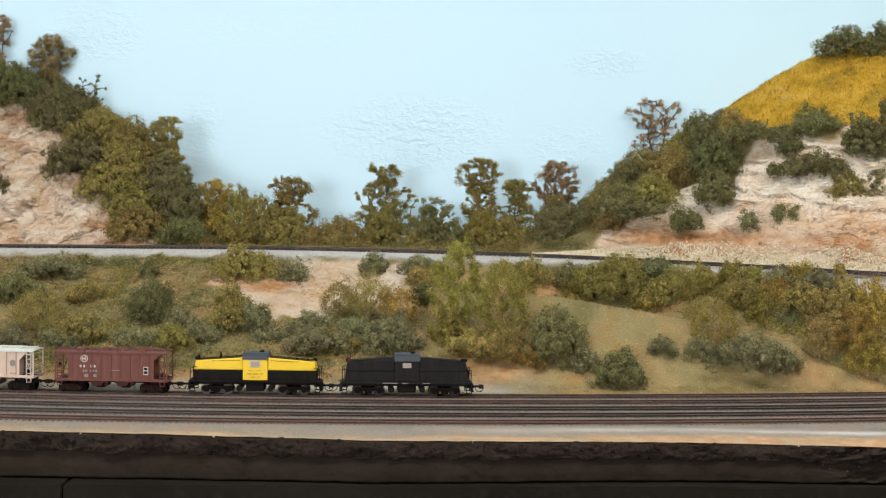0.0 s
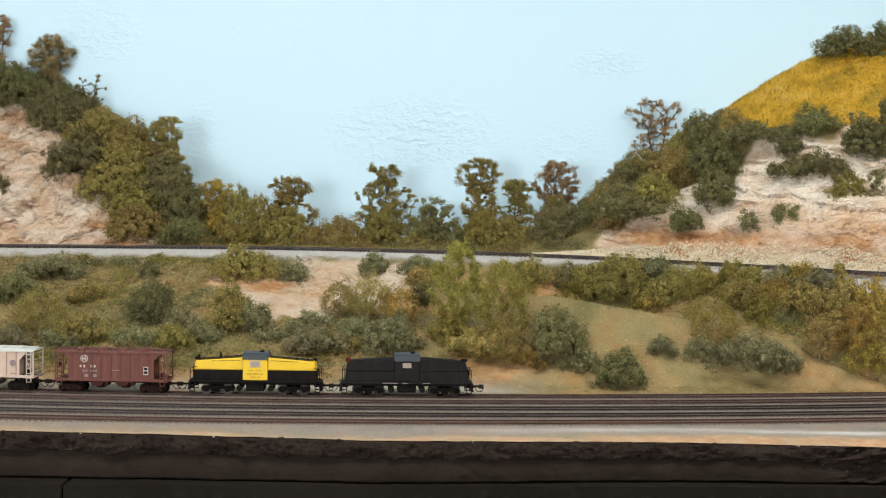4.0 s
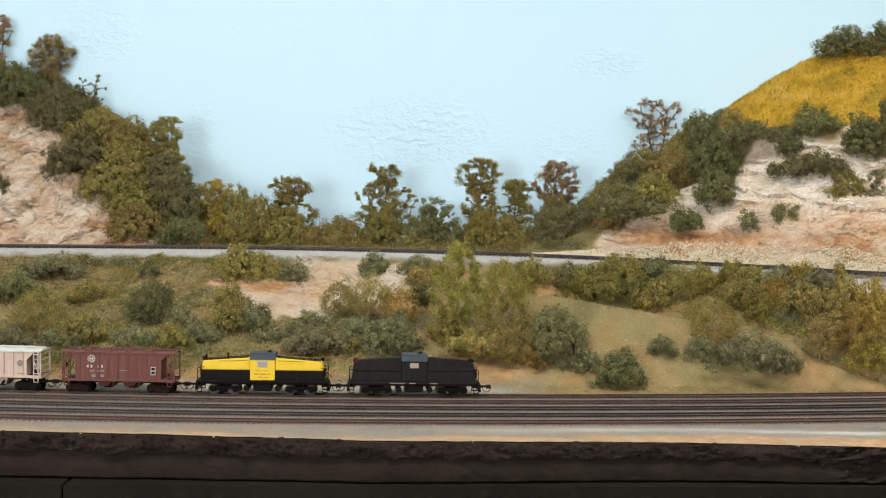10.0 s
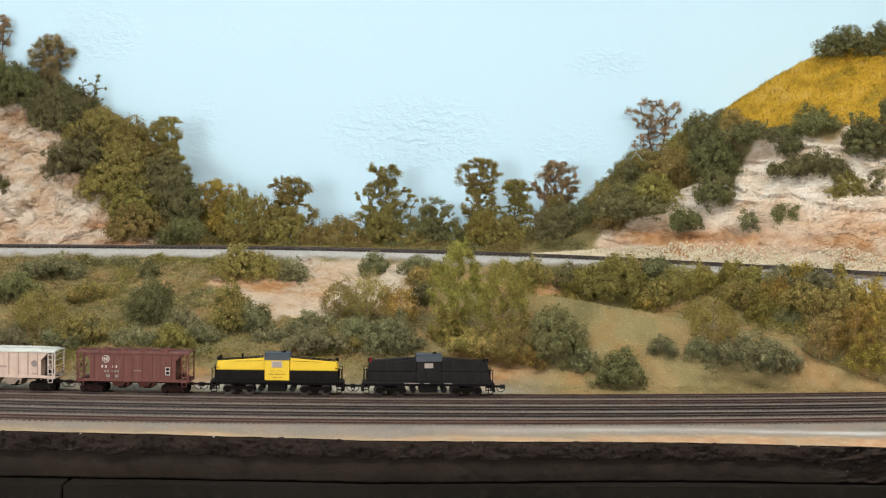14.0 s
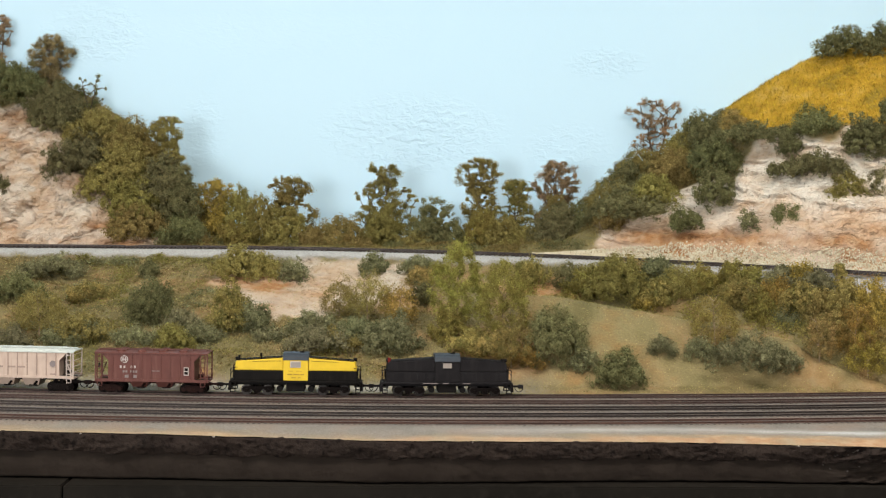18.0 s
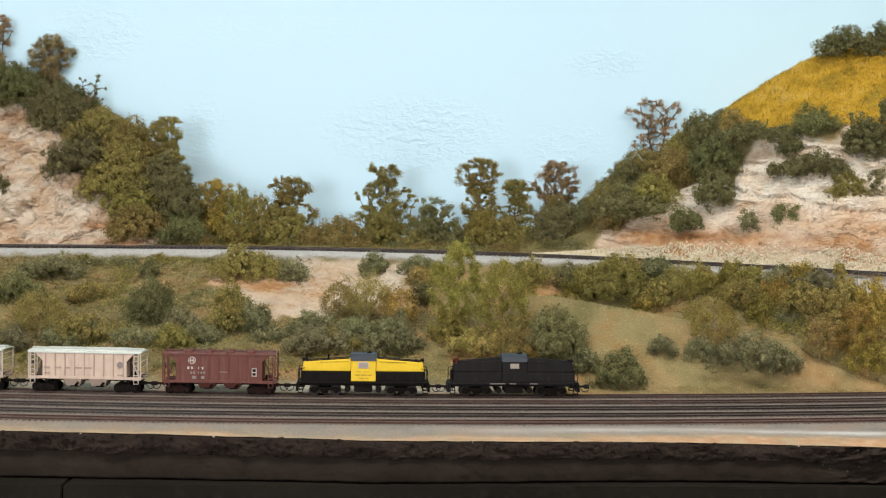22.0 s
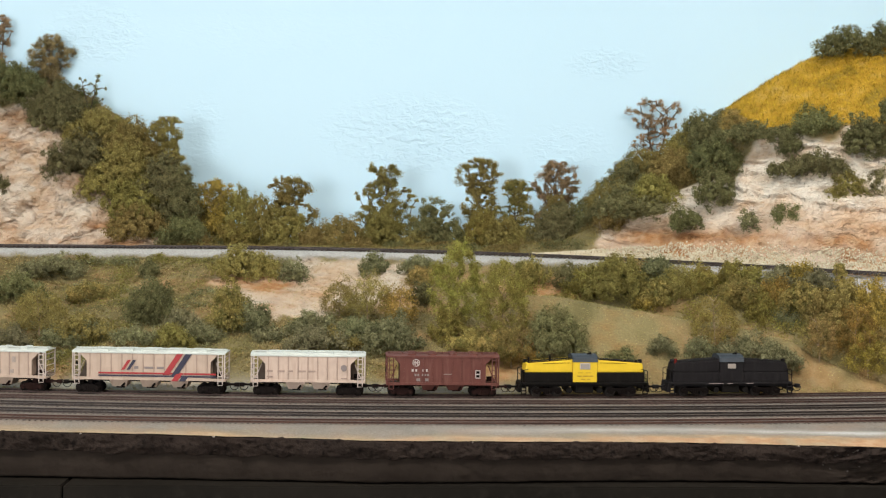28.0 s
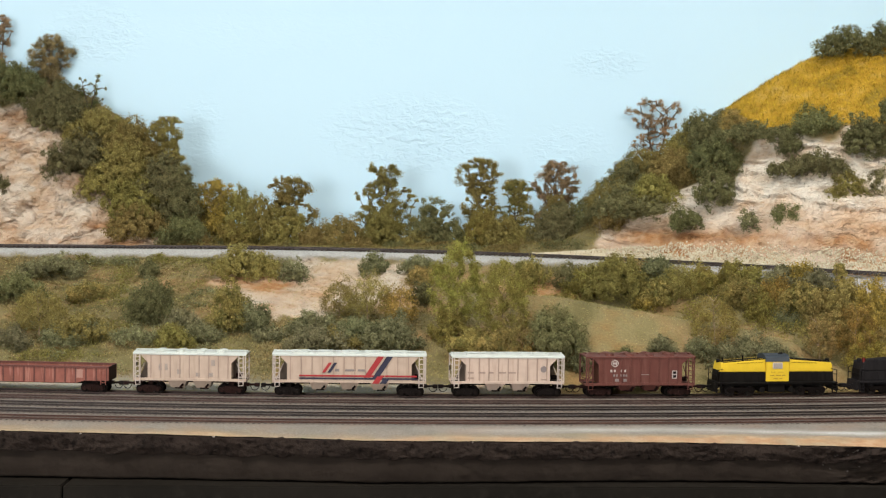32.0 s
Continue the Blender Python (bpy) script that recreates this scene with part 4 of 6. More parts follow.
# hill on the west
plant("dark", -0.611, 1.904, 1.426, 0.093, 0.055)
plant("bronze_open", -0.563, 1.928, 1.454, 0.056, 0.072)
plant("bronze_lace", -0.634, 1.928, 1.474, 0.035, 0.079)
plant("dark_bare", -0.502, 1.906, 1.416, 0.050, 0.052)
plant("dark", -0.541, 1.890, 1.405, 0.083, 0.045)
plant("dark", -0.542, 1.880, 1.387, 0.071, 0.044)
plant("olive", -0.483, 1.870, 1.370, 0.088, 0.046)
plant("olive", -0.435, 1.862, 1.349, 0.079, 0.053)
plant("dark", -0.502, 1.840, 1.326, 0.092, 0.058)
plant("olive", -0.437, 1.832, 1.311, 0.087, 0.065)
plant("olive_open", -0.383, 1.856, 1.333, 0.049, 0.076)
plant("dark", -0.381, 1.814, 1.285, 0.077, 0.067)
plant("olive", -0.460, 1.822, 1.296, 0.077, 0.045)
plant("olive", -0.417, 1.802, 1.268, 0.086, 0.059)
plant("dark", -0.354, 1.802, 1.263, 0.051, 0.072)
plant("olive", -0.406, 1.784, 1.242, 0.085, 0.048)
plant("dark", -0.351, 1.780, 1.240, 0.064, 0.038)
plant("dark", -0.605, 1.828, 1.300, 0.025, 0.024)
# along the backdrop
plant("ochre_open", -0.314, 1.820, 1.240, 0.051, 0.084)
plant("ochre", -0.310, 1.830, 1.242, 0.039, 0.055)
plant("olive", -0.277, 1.820, 1.228, 0.042, 0.081)
plant("lime", -0.283, 1.780, 1.229, 0.047, 0.036)
plant("olive", -0.249, 1.820, 1.230, 0.039, 0.068)
plant("olive_open", -0.212, 1.840, 1.230, 0.067, 0.098)
plant("olive", -0.213, 1.820, 1.228, 0.060, 0.056)
plant("rust", -0.142, 1.820, 1.226, 0.093, 0.046)
plant("olive_open", -0.081, 1.850, 1.227, 0.073, 0.121)
plant("olive", -0.081, 1.830, 1.226, 0.059, 0.064)
plant("dark", -0.011, 1.820, 1.225, 0.080, 0.073)
plant("olive_open", 0.051, 1.850, 1.227, 0.059, 0.131)
plant("lime", 0.052, 1.820, 1.226, 0.052, 0.058)
plant("rust_open", 0.098, 1.830, 1.226, 0.054, 0.103)
plant("olive", 0.082, 1.810, 1.227, 0.054, 0.048)
plant("bronze_open", 0.155, 1.860, 1.244, 0.060, 0.113)
plant("olive", 0.155, 1.830, 1.244, 0.046, 0.061)
plant("dark", 0.158, 1.780, 1.230, 0.083, 0.066)
plant("dark", 0.190, 1.780, 1.230, 0.061, 0.072)
plant("olive", 0.112, 1.800, 1.225, 0.064, 0.039)
plant("olive", -0.038, 1.800, 1.229, 0.046, 0.028)
plant("olive", -0.175, 1.800, 1.225, 0.038, 0.034)
# hill on the east
plant("bronze_lace", 0.301, 1.930, 1.350, 0.088, 0.096)
plant("dark", 0.248, 1.798, 1.303, 0.089, 0.052)
plant("olive", 0.222, 1.764, 1.279, 0.068, 0.050)
plant("olive", 0.271, 1.802, 1.324, 0.077, 0.044)
plant("dark", 0.242, 1.724, 1.280, 0.099, 0.042)
plant("olive", 0.275, 1.730, 1.298, 0.067, 0.039)
plant("olive", 0.218, 1.720, 1.267, 0.037, 0.028)
plant("olive", 0.317, 1.808, 1.354, 0.046, 0.042)
plant("olive", 0.300, 1.776, 1.331, 0.061, 0.042)
plant("dark", 0.341, 1.804, 1.371, 0.057, 0.050)
plant("olive", 0.323, 1.744, 1.328, 0.052, 0.036)
plant("dark", 0.354, 1.726, 1.340, 0.071, 0.045)
plant("dark", 0.349, 1.700, 1.301, 0.051, 0.046)
plant("dark", 0.410, 1.728, 1.381, 0.111, 0.025)
plant("rust", 0.388, 1.780, 1.396, 0.038, 0.029)
plant("dark", 0.479, 1.708, 1.394, 0.063, 0.035)
plant("dark", 0.445, 1.700, 1.365, 0.032, 0.026)
plant("dark", 0.476, 1.672, 1.340, 0.078, 0.030)
plant("dark", 0.438, 1.686, 1.340, 0.048, 0.017)
plant("dark", 0.537, 1.670, 1.367, 0.061, 0.050)
plant("olive", 0.514, 1.660, 1.306, 0.053, 0.041)
plant("dark", 0.554, 1.660, 1.315, 0.053, 0.037)
plant("dark", 0.437, 1.660, 1.276, 0.040, 0.027)
plant("sage", 0.387, 1.662, 1.271, 0.026, 0.024)
plant("dark", 0.311, 1.690, 1.266, 0.042, 0.029)
plant("olive", 0.553, 1.660, 1.272, 0.030, 0.030)
plant("dark", 0.548, 1.826, 1.502, 0.090, 0.038)
plant("dark", 0.591, 1.826, 1.513, 0.046, 0.036)
plant("dark", 0.568, 1.690, 1.400, 0.022, 0.040)


# ---- loose cover: grass, rubble ----
def blades(name, mask, number, length, material, label, seed, width=0.0005, lying=0.0):
    """Upright static-grass fibres scattered where mask is set."""
    X, Y, Z = SHEET[:3]
    rnd = np.random.RandomState(seed)
    pr = mask.ravel() / mask.sum()
    k = rnd.choice(pr.size, number, p=pr)
    c = np.stack((X.ravel()[k], Y.ravel()[k], Z.ravel()[k]), 1) + rnd.uniform(-0.0016, 0.0016, (number, 3)) * (1, 1, 0.2)
    a = rnd.uniform(0, 6.28, number)
    s = np.stack((np.cos(a), np.sin(a), 0 * a), 1) * width * rnd.uniform(0.6, 1.4, (number, 1))
    tip = c + np.stack((rnd.normal(0, 0.45 + 0.4 * lying, number), rnd.normal(0.25 + 0.3 * lying, 0.3 + 0.4 * lying, number), rnd.uniform(0.6, 1.2, number) * (1 - 0.55 * lying)), 1) * length * rnd.uniform(0.5, 1.2, (number, 1))
    v = np.stack((c - s, c + s, tip), 1).reshape(-1, 3)
    me = bpy.data.meshes.new(name)
    me.vertices.add(len(v))
    me.vertices.foreach_set("co", v.ravel())
    me.loops.add(3 * number)
    me.loops.foreach_set("vertex_index", np.arange(3 * number))
    me.polygons.add(number)
    me.polygons.foreach_set("loop_start", np.arange(0, 3 * number, 3))
    me.update(calc_edges=True)
    me.materials.append(material)
    return tagged(new(name, me), label, "grass", kind="stuff")


def loose_cover():
    X, Y, Z, rock, gold, stone, soil = SHEET
    om = leaf_mat("golden_grass_fibre", (0.55, 0.34, 0.038), (0.47, 0.28, 0.032), (0.62, 0.42, 0.10))
    slope = (1 - np.clip(rock * 1.3, 0, 1)) * (1 - np.clip(stone * 1.4, 0, 1)) * (1 - gold) * (Y > 1.3)
    below = slope * (Y < smooth_line(upper_line_y, GX)[None, :] - 0.015)
    blades("bank_grass", below, 150000, 0.0030, LEAF["straw"], "short straw-coloured static grass on the bank", 6, 0.0004, 0.8)
    blades("bank_grass", below * np.clip(rough_noise(X * 16, Y * 22, 65) * 1.6 + 0.3, 0.05, 1) * np.clip((0.04 - X) / 0.03, 0, 1), 45000, 0.0034, LEAF["moss"], "pale green static grass in patches on the bank", 7, 0.0004, 0.6)
    blades("hill_grass", slope * (Y >= 1.70), 40000, 0.0042, LEAF["olive"], "short olive grass on the hills", 4)
    blades("golden_grass", np.clip(gold * 1.2 - 0.1, 0, 1), 45000, 0.0045, om, "golden yellow grass on the hilltop", 5)


loose_cover()


def turf(name, mask, number, high, colour, label, seed, leaf=0.0009, cover_more=0.3):
    """Coarse foam turf: chips in low uneven mats where mask is set."""
    X, Y, Z = SHEET[:3]
    rnd = np.random.RandomState(seed)
    thick = np.clip(rough_noise(X * 30, Y * 40, seed, 3) * 2.0 + cover_more, 0, 1) * mask
    pr = thick.ravel() ** 2
    pr /= pr.sum()
    k = rnd.choice(pr.size, number, p=pr)
    c = np.stack((X.ravel()[k], Y.ravel()[k], Z.ravel()[k]), 1) + rnd.uniform(-0.0018, 0.0018, (number, 3)) * (1, 1, 0)
    c[:, 2] += high * thick.ravel()[k] * rnd.uniform(0, 1, number)
    c[:, 1] -= 0.5 * high * thick.ravel()[k] * rnd.uniform(0, 1, number)
    n = rnd.normal(size=(number, 3)) + (0, -0.4, 0.8)
    n /= np.linalg.norm(n, axis=1)[:, None]
    t = np.cross(n, rnd.normal(size=(number, 3)))
    t /= np.linalg.norm(t, axis=1)[:, None]
    u = np.cross(n, t)
    s = leaf * rnd.uniform(0.5, 1.5, (number, 1))
    v = np.stack((c - t * s, c + t * s * 0.8 - u * s * 0.8, c + u * s + n * s * 0.4), 1).reshape(-1, 3)
    return tagged(new(name, flock_mesh(name, v, LEAF[colour])), label, "scrub", kind="stuff")


def scrub():
    X, Y, Z, rock, gold, stone, soil = SHEET
    clear = (1 - np.clip(rock * 1.5, 0, 1)) * (1 - np.clip(stone * 1.5, 0, 1)) * (1 - np.clip(gold * 1.5, 0, 1)) * (Y > 1.32)
    hill = clear * (Y > smooth_line(upper_line_y, GX)[None, :] + 0.03)
    bank = clear * (Y < smooth_line(upper_line_y, GX)[None, :] - 0.02)
    turf("dry_grass", bank * np.clip((0.02 - X) / 0.05, 0, 1), 50000, 0.0016, "straw", "short dry straw-coloured grass felt on the bank", 87, 0.0010, 0.75)
    turf("hill_scrub", hill, 90000, 0.009, "dark", "dark green foam scrub over the hills", 81)
    turf("hill_scrub", hill, 70000, 0.009, "olive", "olive foam scrub over the hills", 82)
    west = np.clip((-0.02 - X) / 0.1, 0, 1)
    turf("bank_scrub", bank * west * (Y > 1.36), 26000, 0.0085, "sage", "grey-green foam turf in patches on the bank", 83, cover_more=-0.08)
    turf("bank_scrub", bank * west * (Y > 1.36), 30000, 0.0075, "olive", "olive foam turf in patches on the bank", 84, cover_more=-0.08)
    high = np.clip((X - 0.06) / 0.05, 0, 1) * np.clip((Y - 1.53 + 0.22 * (X - 0.1)) / 0.03, 0, 1)
    turf("bank_scrub", bank * high, 26000, 0.009, "lime", "yellow-green foam scrub below the upper track", 85)
    turf("bank_scrub", bank * high, 20000, 0.009, "rust", "rust-brown foam scrub below the upper track", 86)


scrub()


def rubble(number, seed):
    """Pale broken stone at the foot of the rock cut."""
    rnd = random.Random(seed)
    X, Y, Z = SHEET[:3]
    bm = bmesh.new()
    made = 0
    while made < number:
        x = rnd.uniform(0.115, 0.72)
        wide = min(1, 0.15 + (x - 0.115) / 0.22)
        d = 0.014 + rnd.random() ** 1.4 * 0.036 * wide
        y = float(smooth_line(upper_line_y, x)) + d
        i, j = int(np.searchsorted(GX, x)), int(np.searchsorted(GY, y))
        z = Z[j, i] + 0.0010 + rnd.random() * 0.003 * wide
        r = rnd.uniform(0.0007, 0.0019)
        turn = Euler([rnd.uniform(0, 6.28) for _ in range(3)]).to_matrix()
        vs = [bm.verts.new(Vector((x, y, z)) + turn @ Vector((a * r * rnd.uniform(0.7, 1.3), b * r * rnd.uniform(0.6, 1.1), c * r * rnd.uniform(0.5, 1)))) for a, b, c in ((1, 0, 0), (-1, 0, 0), (0, 1, 0), (0, -1, 0), (0, 0, 1), (0, 0, -1))]
        for f in ((0, 2, 4), (2, 1, 4), (1, 3, 4), (3, 0, 4), (2, 0, 5), (1, 2, 5), (3, 1, 5), (0, 3, 5)):
            bm.faces.new([vs[q] for q in f])
        made += 1
    tagged(mesh_ob("rubble", bm, TALUS), "pale broken rubble heaped along the upper track", "stones", kind="stuff")


rubble(9000, 5)

# ---- train ----
def paint(name, c, rough=0.5, dirt=0.35, scale=90.0, c3=None):
    """Model paint with faint weathering."""
    return mat(name, c, [k * (1 - dirt) for k in c], rough=rough, scale=scale, fine=330, streak=0.12, bump=0.06, depth=0.0001, c3=c3 or [k * (1 - 0.6 * dirt) for k in c], spread=(0.42, 0.78), spec=0.06 if max(c) < 0.05 else 0.20)


YELLOW = paint("yellow_paint", (0.66, 0.44, 0.030), 0.4, 0.12)
BLACK = paint("black_paint", (0.0082, 0.0069, 0.0062), 0.6, 0.3, c3=(0.014, 0.0118, 0.010))
BLACK_BODY = paint("dull_black_paint", (0.0150, 0.0132, 0.0138), 0.6, 0.25, c3=(0.021, 0.0185, 0.0185))
ROOF_GREY = paint("blue_grey_paint", (0.034, 0.041, 0.050), 0.5, 0.2)
OXIDE = paint("oxide_red_paint", (0.116, 0.040, 0.031), 0.55, 0.22, c3=(0.135, 0.054, 0.043))
DUST_RED = paint("dusty_red_paint", (0.245, 0.085, 0.062), 0.65, 0.3, c3=(0.33, 0.145, 0.11))
PINKISH = paint("warm_grey_paint", (0.50, 0.380, 0.308), 0.55, 0.16, c3=(0.43, 0.315, 0.25))
CREAM = paint("cream_grey_paint", (0.445, 0.335, 0.262), 0.55, 0.16, c3=(0.38, 0.280, 0.215))
ROOF_WHITE = paint("white_roof_paint", (0.52, 0.54, 0.50), 0.55, 0.15)
FADED_PINK = paint("faded_pink_patch", (0.36, 0.19, 0.15), 0.6, 0.2)
TRUCK_BLACK = paint("grimy_black_running_gear", (0.0050, 0.0032, 0.0027), 0.7, 0.3, c3=(0.011, 0.0065, 0.005))
# rib shading put into the colour: darker than the grey cars' sides
RIB_SHADE = paint("rib_shade_grey_paint", (0.33, 0.235, 0.19), 0.6, 0.2)
UNDER = paint("brown_black_running_gear", (0.0085, 0.0060, 0.0052), 0.65, 0.3, c3=(0.018, 0.013, 0.010))
UNDER_RED = paint("rusty_running_gear", (0.018, 0.0080, 0.0065), 0.65, 0.3, c3=(0.032, 0.015, 0.012))
POST_WHITE = paint("off_white_frame_paint", (0.47, 0.39, 0.34), 0.55, 0.2)
# darker than the car sides: the open end's shade put into the colour
WEB = paint("shade_brown_end_web", (0.16, 0.125, 0.10), 0.7, 0.3)
STEEL = mat("dull_wheel_steel", (0.075, 0.065, 0.06), rough=0.35, metal=0.8, bump=0)
TEXT_WHITE = paint("white_lettering", (0.46, 0.40, 0.37), 0.6, 0.2)
TEXT_GREY = paint("grey_lettering", (0.22, 0.18, 0.17), 0.6, 0.2)
FADED_GREY = paint("faded_grey_lettering", (0.32, 0.235, 0.195), 0.6, 0.2)
TEXT_BLACK = paint("brown_lettering", (0.36, 0.22, 0.03), 0.6, 0.2)
STRIPE_RED = paint("red_stripe", (0.32, 0.032, 0.034), 0.5, 0.15)
STRIPE_BLUE = paint("blue_stripe", (0.032, 0.030, 0.050), 0.5, 0.15)
LENS_RED = paint("red_lamp_lens", (0.13, 0.014, 0.012), 0.25, 0.1)
GLASS = bpy.data.materials.new("cab_glass")
GLASS.use_nodes = True
GLASS.node_tree.nodes["Principled BSDF"].inputs["Base Color"].default_value = (0.30, 0.255, 0.22, 1)
GLASS.node_tree.nodes["Principled BSDF"].inputs["Roughness"].default_value = 0.08
GLASS.node_tree.nodes["Principled BSDF"].inputs["Specular IOR Level"].default_value = 0.8

# where the yellow locomotive's middle is on the line, in metres, time by time
PACE = [(0, -0.1972), (7.6, -0.1972), (8, -0.1966), (9, -0.1931), (10, -0.1895), (11, -0.1856), (12, -0.1818), (13, -0.1781), (14, -0.1742), (14.5, -0.1723),
        (16.5, -0.1646), (17, -0.1625), (17.5, -0.1592), (18, -0.1546), (18.5, -0.1491), (19, -0.1428), (19.5, -0.1354), (20, -0.1272), (20.5, -0.1180), (21, -0.1075), (21.5, -0.0958),
        (22, -0.0833), (22.5, -0.0699), (23, -0.0551), (23.5, -0.0389), (24, -0.0202), (24.5, 0.0000), (25, 0.0201), (25.5, 0.0403)]
PACE += [(27.5, 0.1288), (28, 0.1521), (28.5, 0.1753), (29, 0.1986), (29.5, 0.2227), (30, 0.2487), (30.5, 0.2767), (31, 0.3053), (31.5, 0.3342), (32, 0.3632)]
WHEEL_R = 0.0048
SPINNING = []
VEHICLES = []


def wheelset(parent, x, r, treads=STEEL):
    """Two flanged wheels on an axle, spun about y; returns the part."""
    bm = bmesh.new()
    rod(bm, (0, -0.0098, 0), (0, 0.0098, 0), 0.0011, 8)
    for s in (-1, 1):
        rod(bm, (0, s * 0.0072, 0), (0, s * 0.0078, 0), r + 0.0007, 20)
        rod(bm, (0, s * 0.0078, 0), (0, s * 0.0102, 0), r, 20, r * 0.97)
        for k in range(4):
            a = k * math.pi / 2
            rod(bm, (r * 0.55 * math.cos(a), s * 0.0102, r * 0.55 * math.sin(a)), (r * 0.55 * math.cos(a), s * 0.0106, r * 0.55 * math.sin(a)), r * 0.2, 6)
    ob = part("wheelset", bm, treads, parent, "dark steel wheels on an axle")
    ob.location = (x, 0, r)
    SPINNING.append((ob, x, r))
    return ob


def truck(car, x, base, m, wheel=WHEEL_R, heavy=False):
    """A four-wheel truck with two cast side frames."""
    bm = bmesh.new()
    box(bm, -0.0030, 0.0030, -0.0115, 0.0115, wheel * 0.7, wheel * 1.7, 0.0005)
    box(bm, -0.0022, 0.0022, -0.0040, 0.0040, wheel * 1.7, 0.0135)
    t = part("truck", bm, m, car)
    t.location = (x, 0, 0)
    half = base / 2
    for s in (-1, 1):
        bm = bmesh.new()
        y0, y1 = sorted((s * 0.0112, s * 0.0140))
        z = wheel
        if heavy:
            outline = ((-half - 0.0048, z + 0.0020), (-half - 0.0026, z + 0.0042), (half + 0.0026, z + 0.0042), (half + 0.0048, z + 0.0020), (half + 0.0034, z - 0.0008), (half + 0.0016, z - 0.0016), (half - 0.0016, z - 0.0008), (half - 0.0040, z + 0.0012), (0.0044, z + 0.0004), (0.0034, z - 0.0022), (-0.0034, z - 0.0022), (-0.0044, z + 0.0004), (-half + 0.0040, z + 0.0012), (-half + 0.0016, z - 0.0008), (-half - 0.0016, z - 0.0016), (-half - 0.0034, z - 0.0008))
            prism(bm, outline, y0, y1, 0.0004)
        else:
            outline = ((-half - 0.0034, z + 0.0006), (-half - 0.0026, z + 0.0022), (-0.0055, z + 0.0046), (0.0055, z + 0.0046), (half + 0.0026, z + 0.0022), (half + 0.0034, z + 0.0006), (half + 0.0026, z - 0.0013), (half - 0.0030, z - 0.0010), (0.0042, z - 0.0030), (-0.0042, z - 0.0030), (-half + 0.0030, z - 0.0010), (-half - 0.0026, z - 0.0013))
            prism(bm, outline, y0, y1, 0.0004)
        for k in (-1, 1):
            rod(bm, (k * half, s * 0.0138, z), (k * half, s * 0.0156, z), 0.0021, 10)
        for k in (-0.0022, 0, 0.0022):
            rod(bm, (k, s * 0.0136, z - 0.0016), (k, s * 0.0136, z + 0.0022), 0.0009, 8)
        part("side_frame", bm, m, t)
    for k in (-half, half):
        wheelset(t, k, wheel, UNDER if not heavy else STEEL)
    return t


def coupler(car, x, s, m):
    """Draft gear, shank, knuckle and a dangling hose."""
    bm = bmesh.new()
    box(bm, min(x - s * 0.008, x + s * 0.002), max(x - s * 0.008, x + s * 0.002), -0.0032, 0.0032, 0.0080, 0.0115, 0.0004)
    box(bm, min(x, x + s * 0.0085), max(x, x + s * 0.0085), -0.0013, 0.0013, 0.0086, 0.0108, 0.0003)
    prism(bm, ((x + s * 0.0075, 0.0076), (x + s * 0.0128, 0.0076), (x + s * 0.0128, 0.0116), (x + s * 0.0075, 0.0116)), -0.0030, 0.0026, 0.0006)
    c = part("coupler", bm, m, car)
    hose = bmesh.new()
    p = Vector((x + s * 0.0035, -0.0045, 0.0095))
    for k in range(1, 9):
        a = math.pi * k / 8
        q = Vector((x + s * (0.0035 + 0.0045 * (1 - math.cos(a))), -0.0045, 0.0095 - 0.0052 * math.sin(a)))
        rod(hose, p, q, 0.0004, 5)
        p = q
    part("hose", hose, m, c)


def ladder(car, x0, x1, y, z0, z1, n, m, r=0.00042):
    bm = bmesh.new()
    for x in (x0, x1):
        rod(bm, (x, y, z0), (x, y, z1), r * 1.2, 5)
    for k in range(n):
        z = z0 + (z1 - z0) * (k + 0.5) / n
        rod(bm, (x0, y, z), (x1, y, z), r, 5)
    part("ladder", bm, m, car)


def bars(car, name, rows, y, m):
    """Plain lettering bars on a car's side: x, z, width, height."""
    for x, z, w, h in rows:
        part(name, box(bmesh.new(), x - w / 2, x + w / 2, y - 0.00012, y + 0.0003, z - h / 2, z + h / 2), m, car)


def slanted(car, name, x, z0, z1, lean, w, y, m):
    bm = bmesh.new()
    prism(bm, ((x, z0), (x + w, z0), (x + w + lean, z1), (x + lean, z1)), y - 0.00012, y + 0.0003)
    part(name, bm, m, car)


def vehicle(label, category, offset, group=""):
    car = tagged(new("freight_car" if "locomotive" not in category else "locomotive"), label, category, group)
    VEHICLES.append((car, offset))
    return car


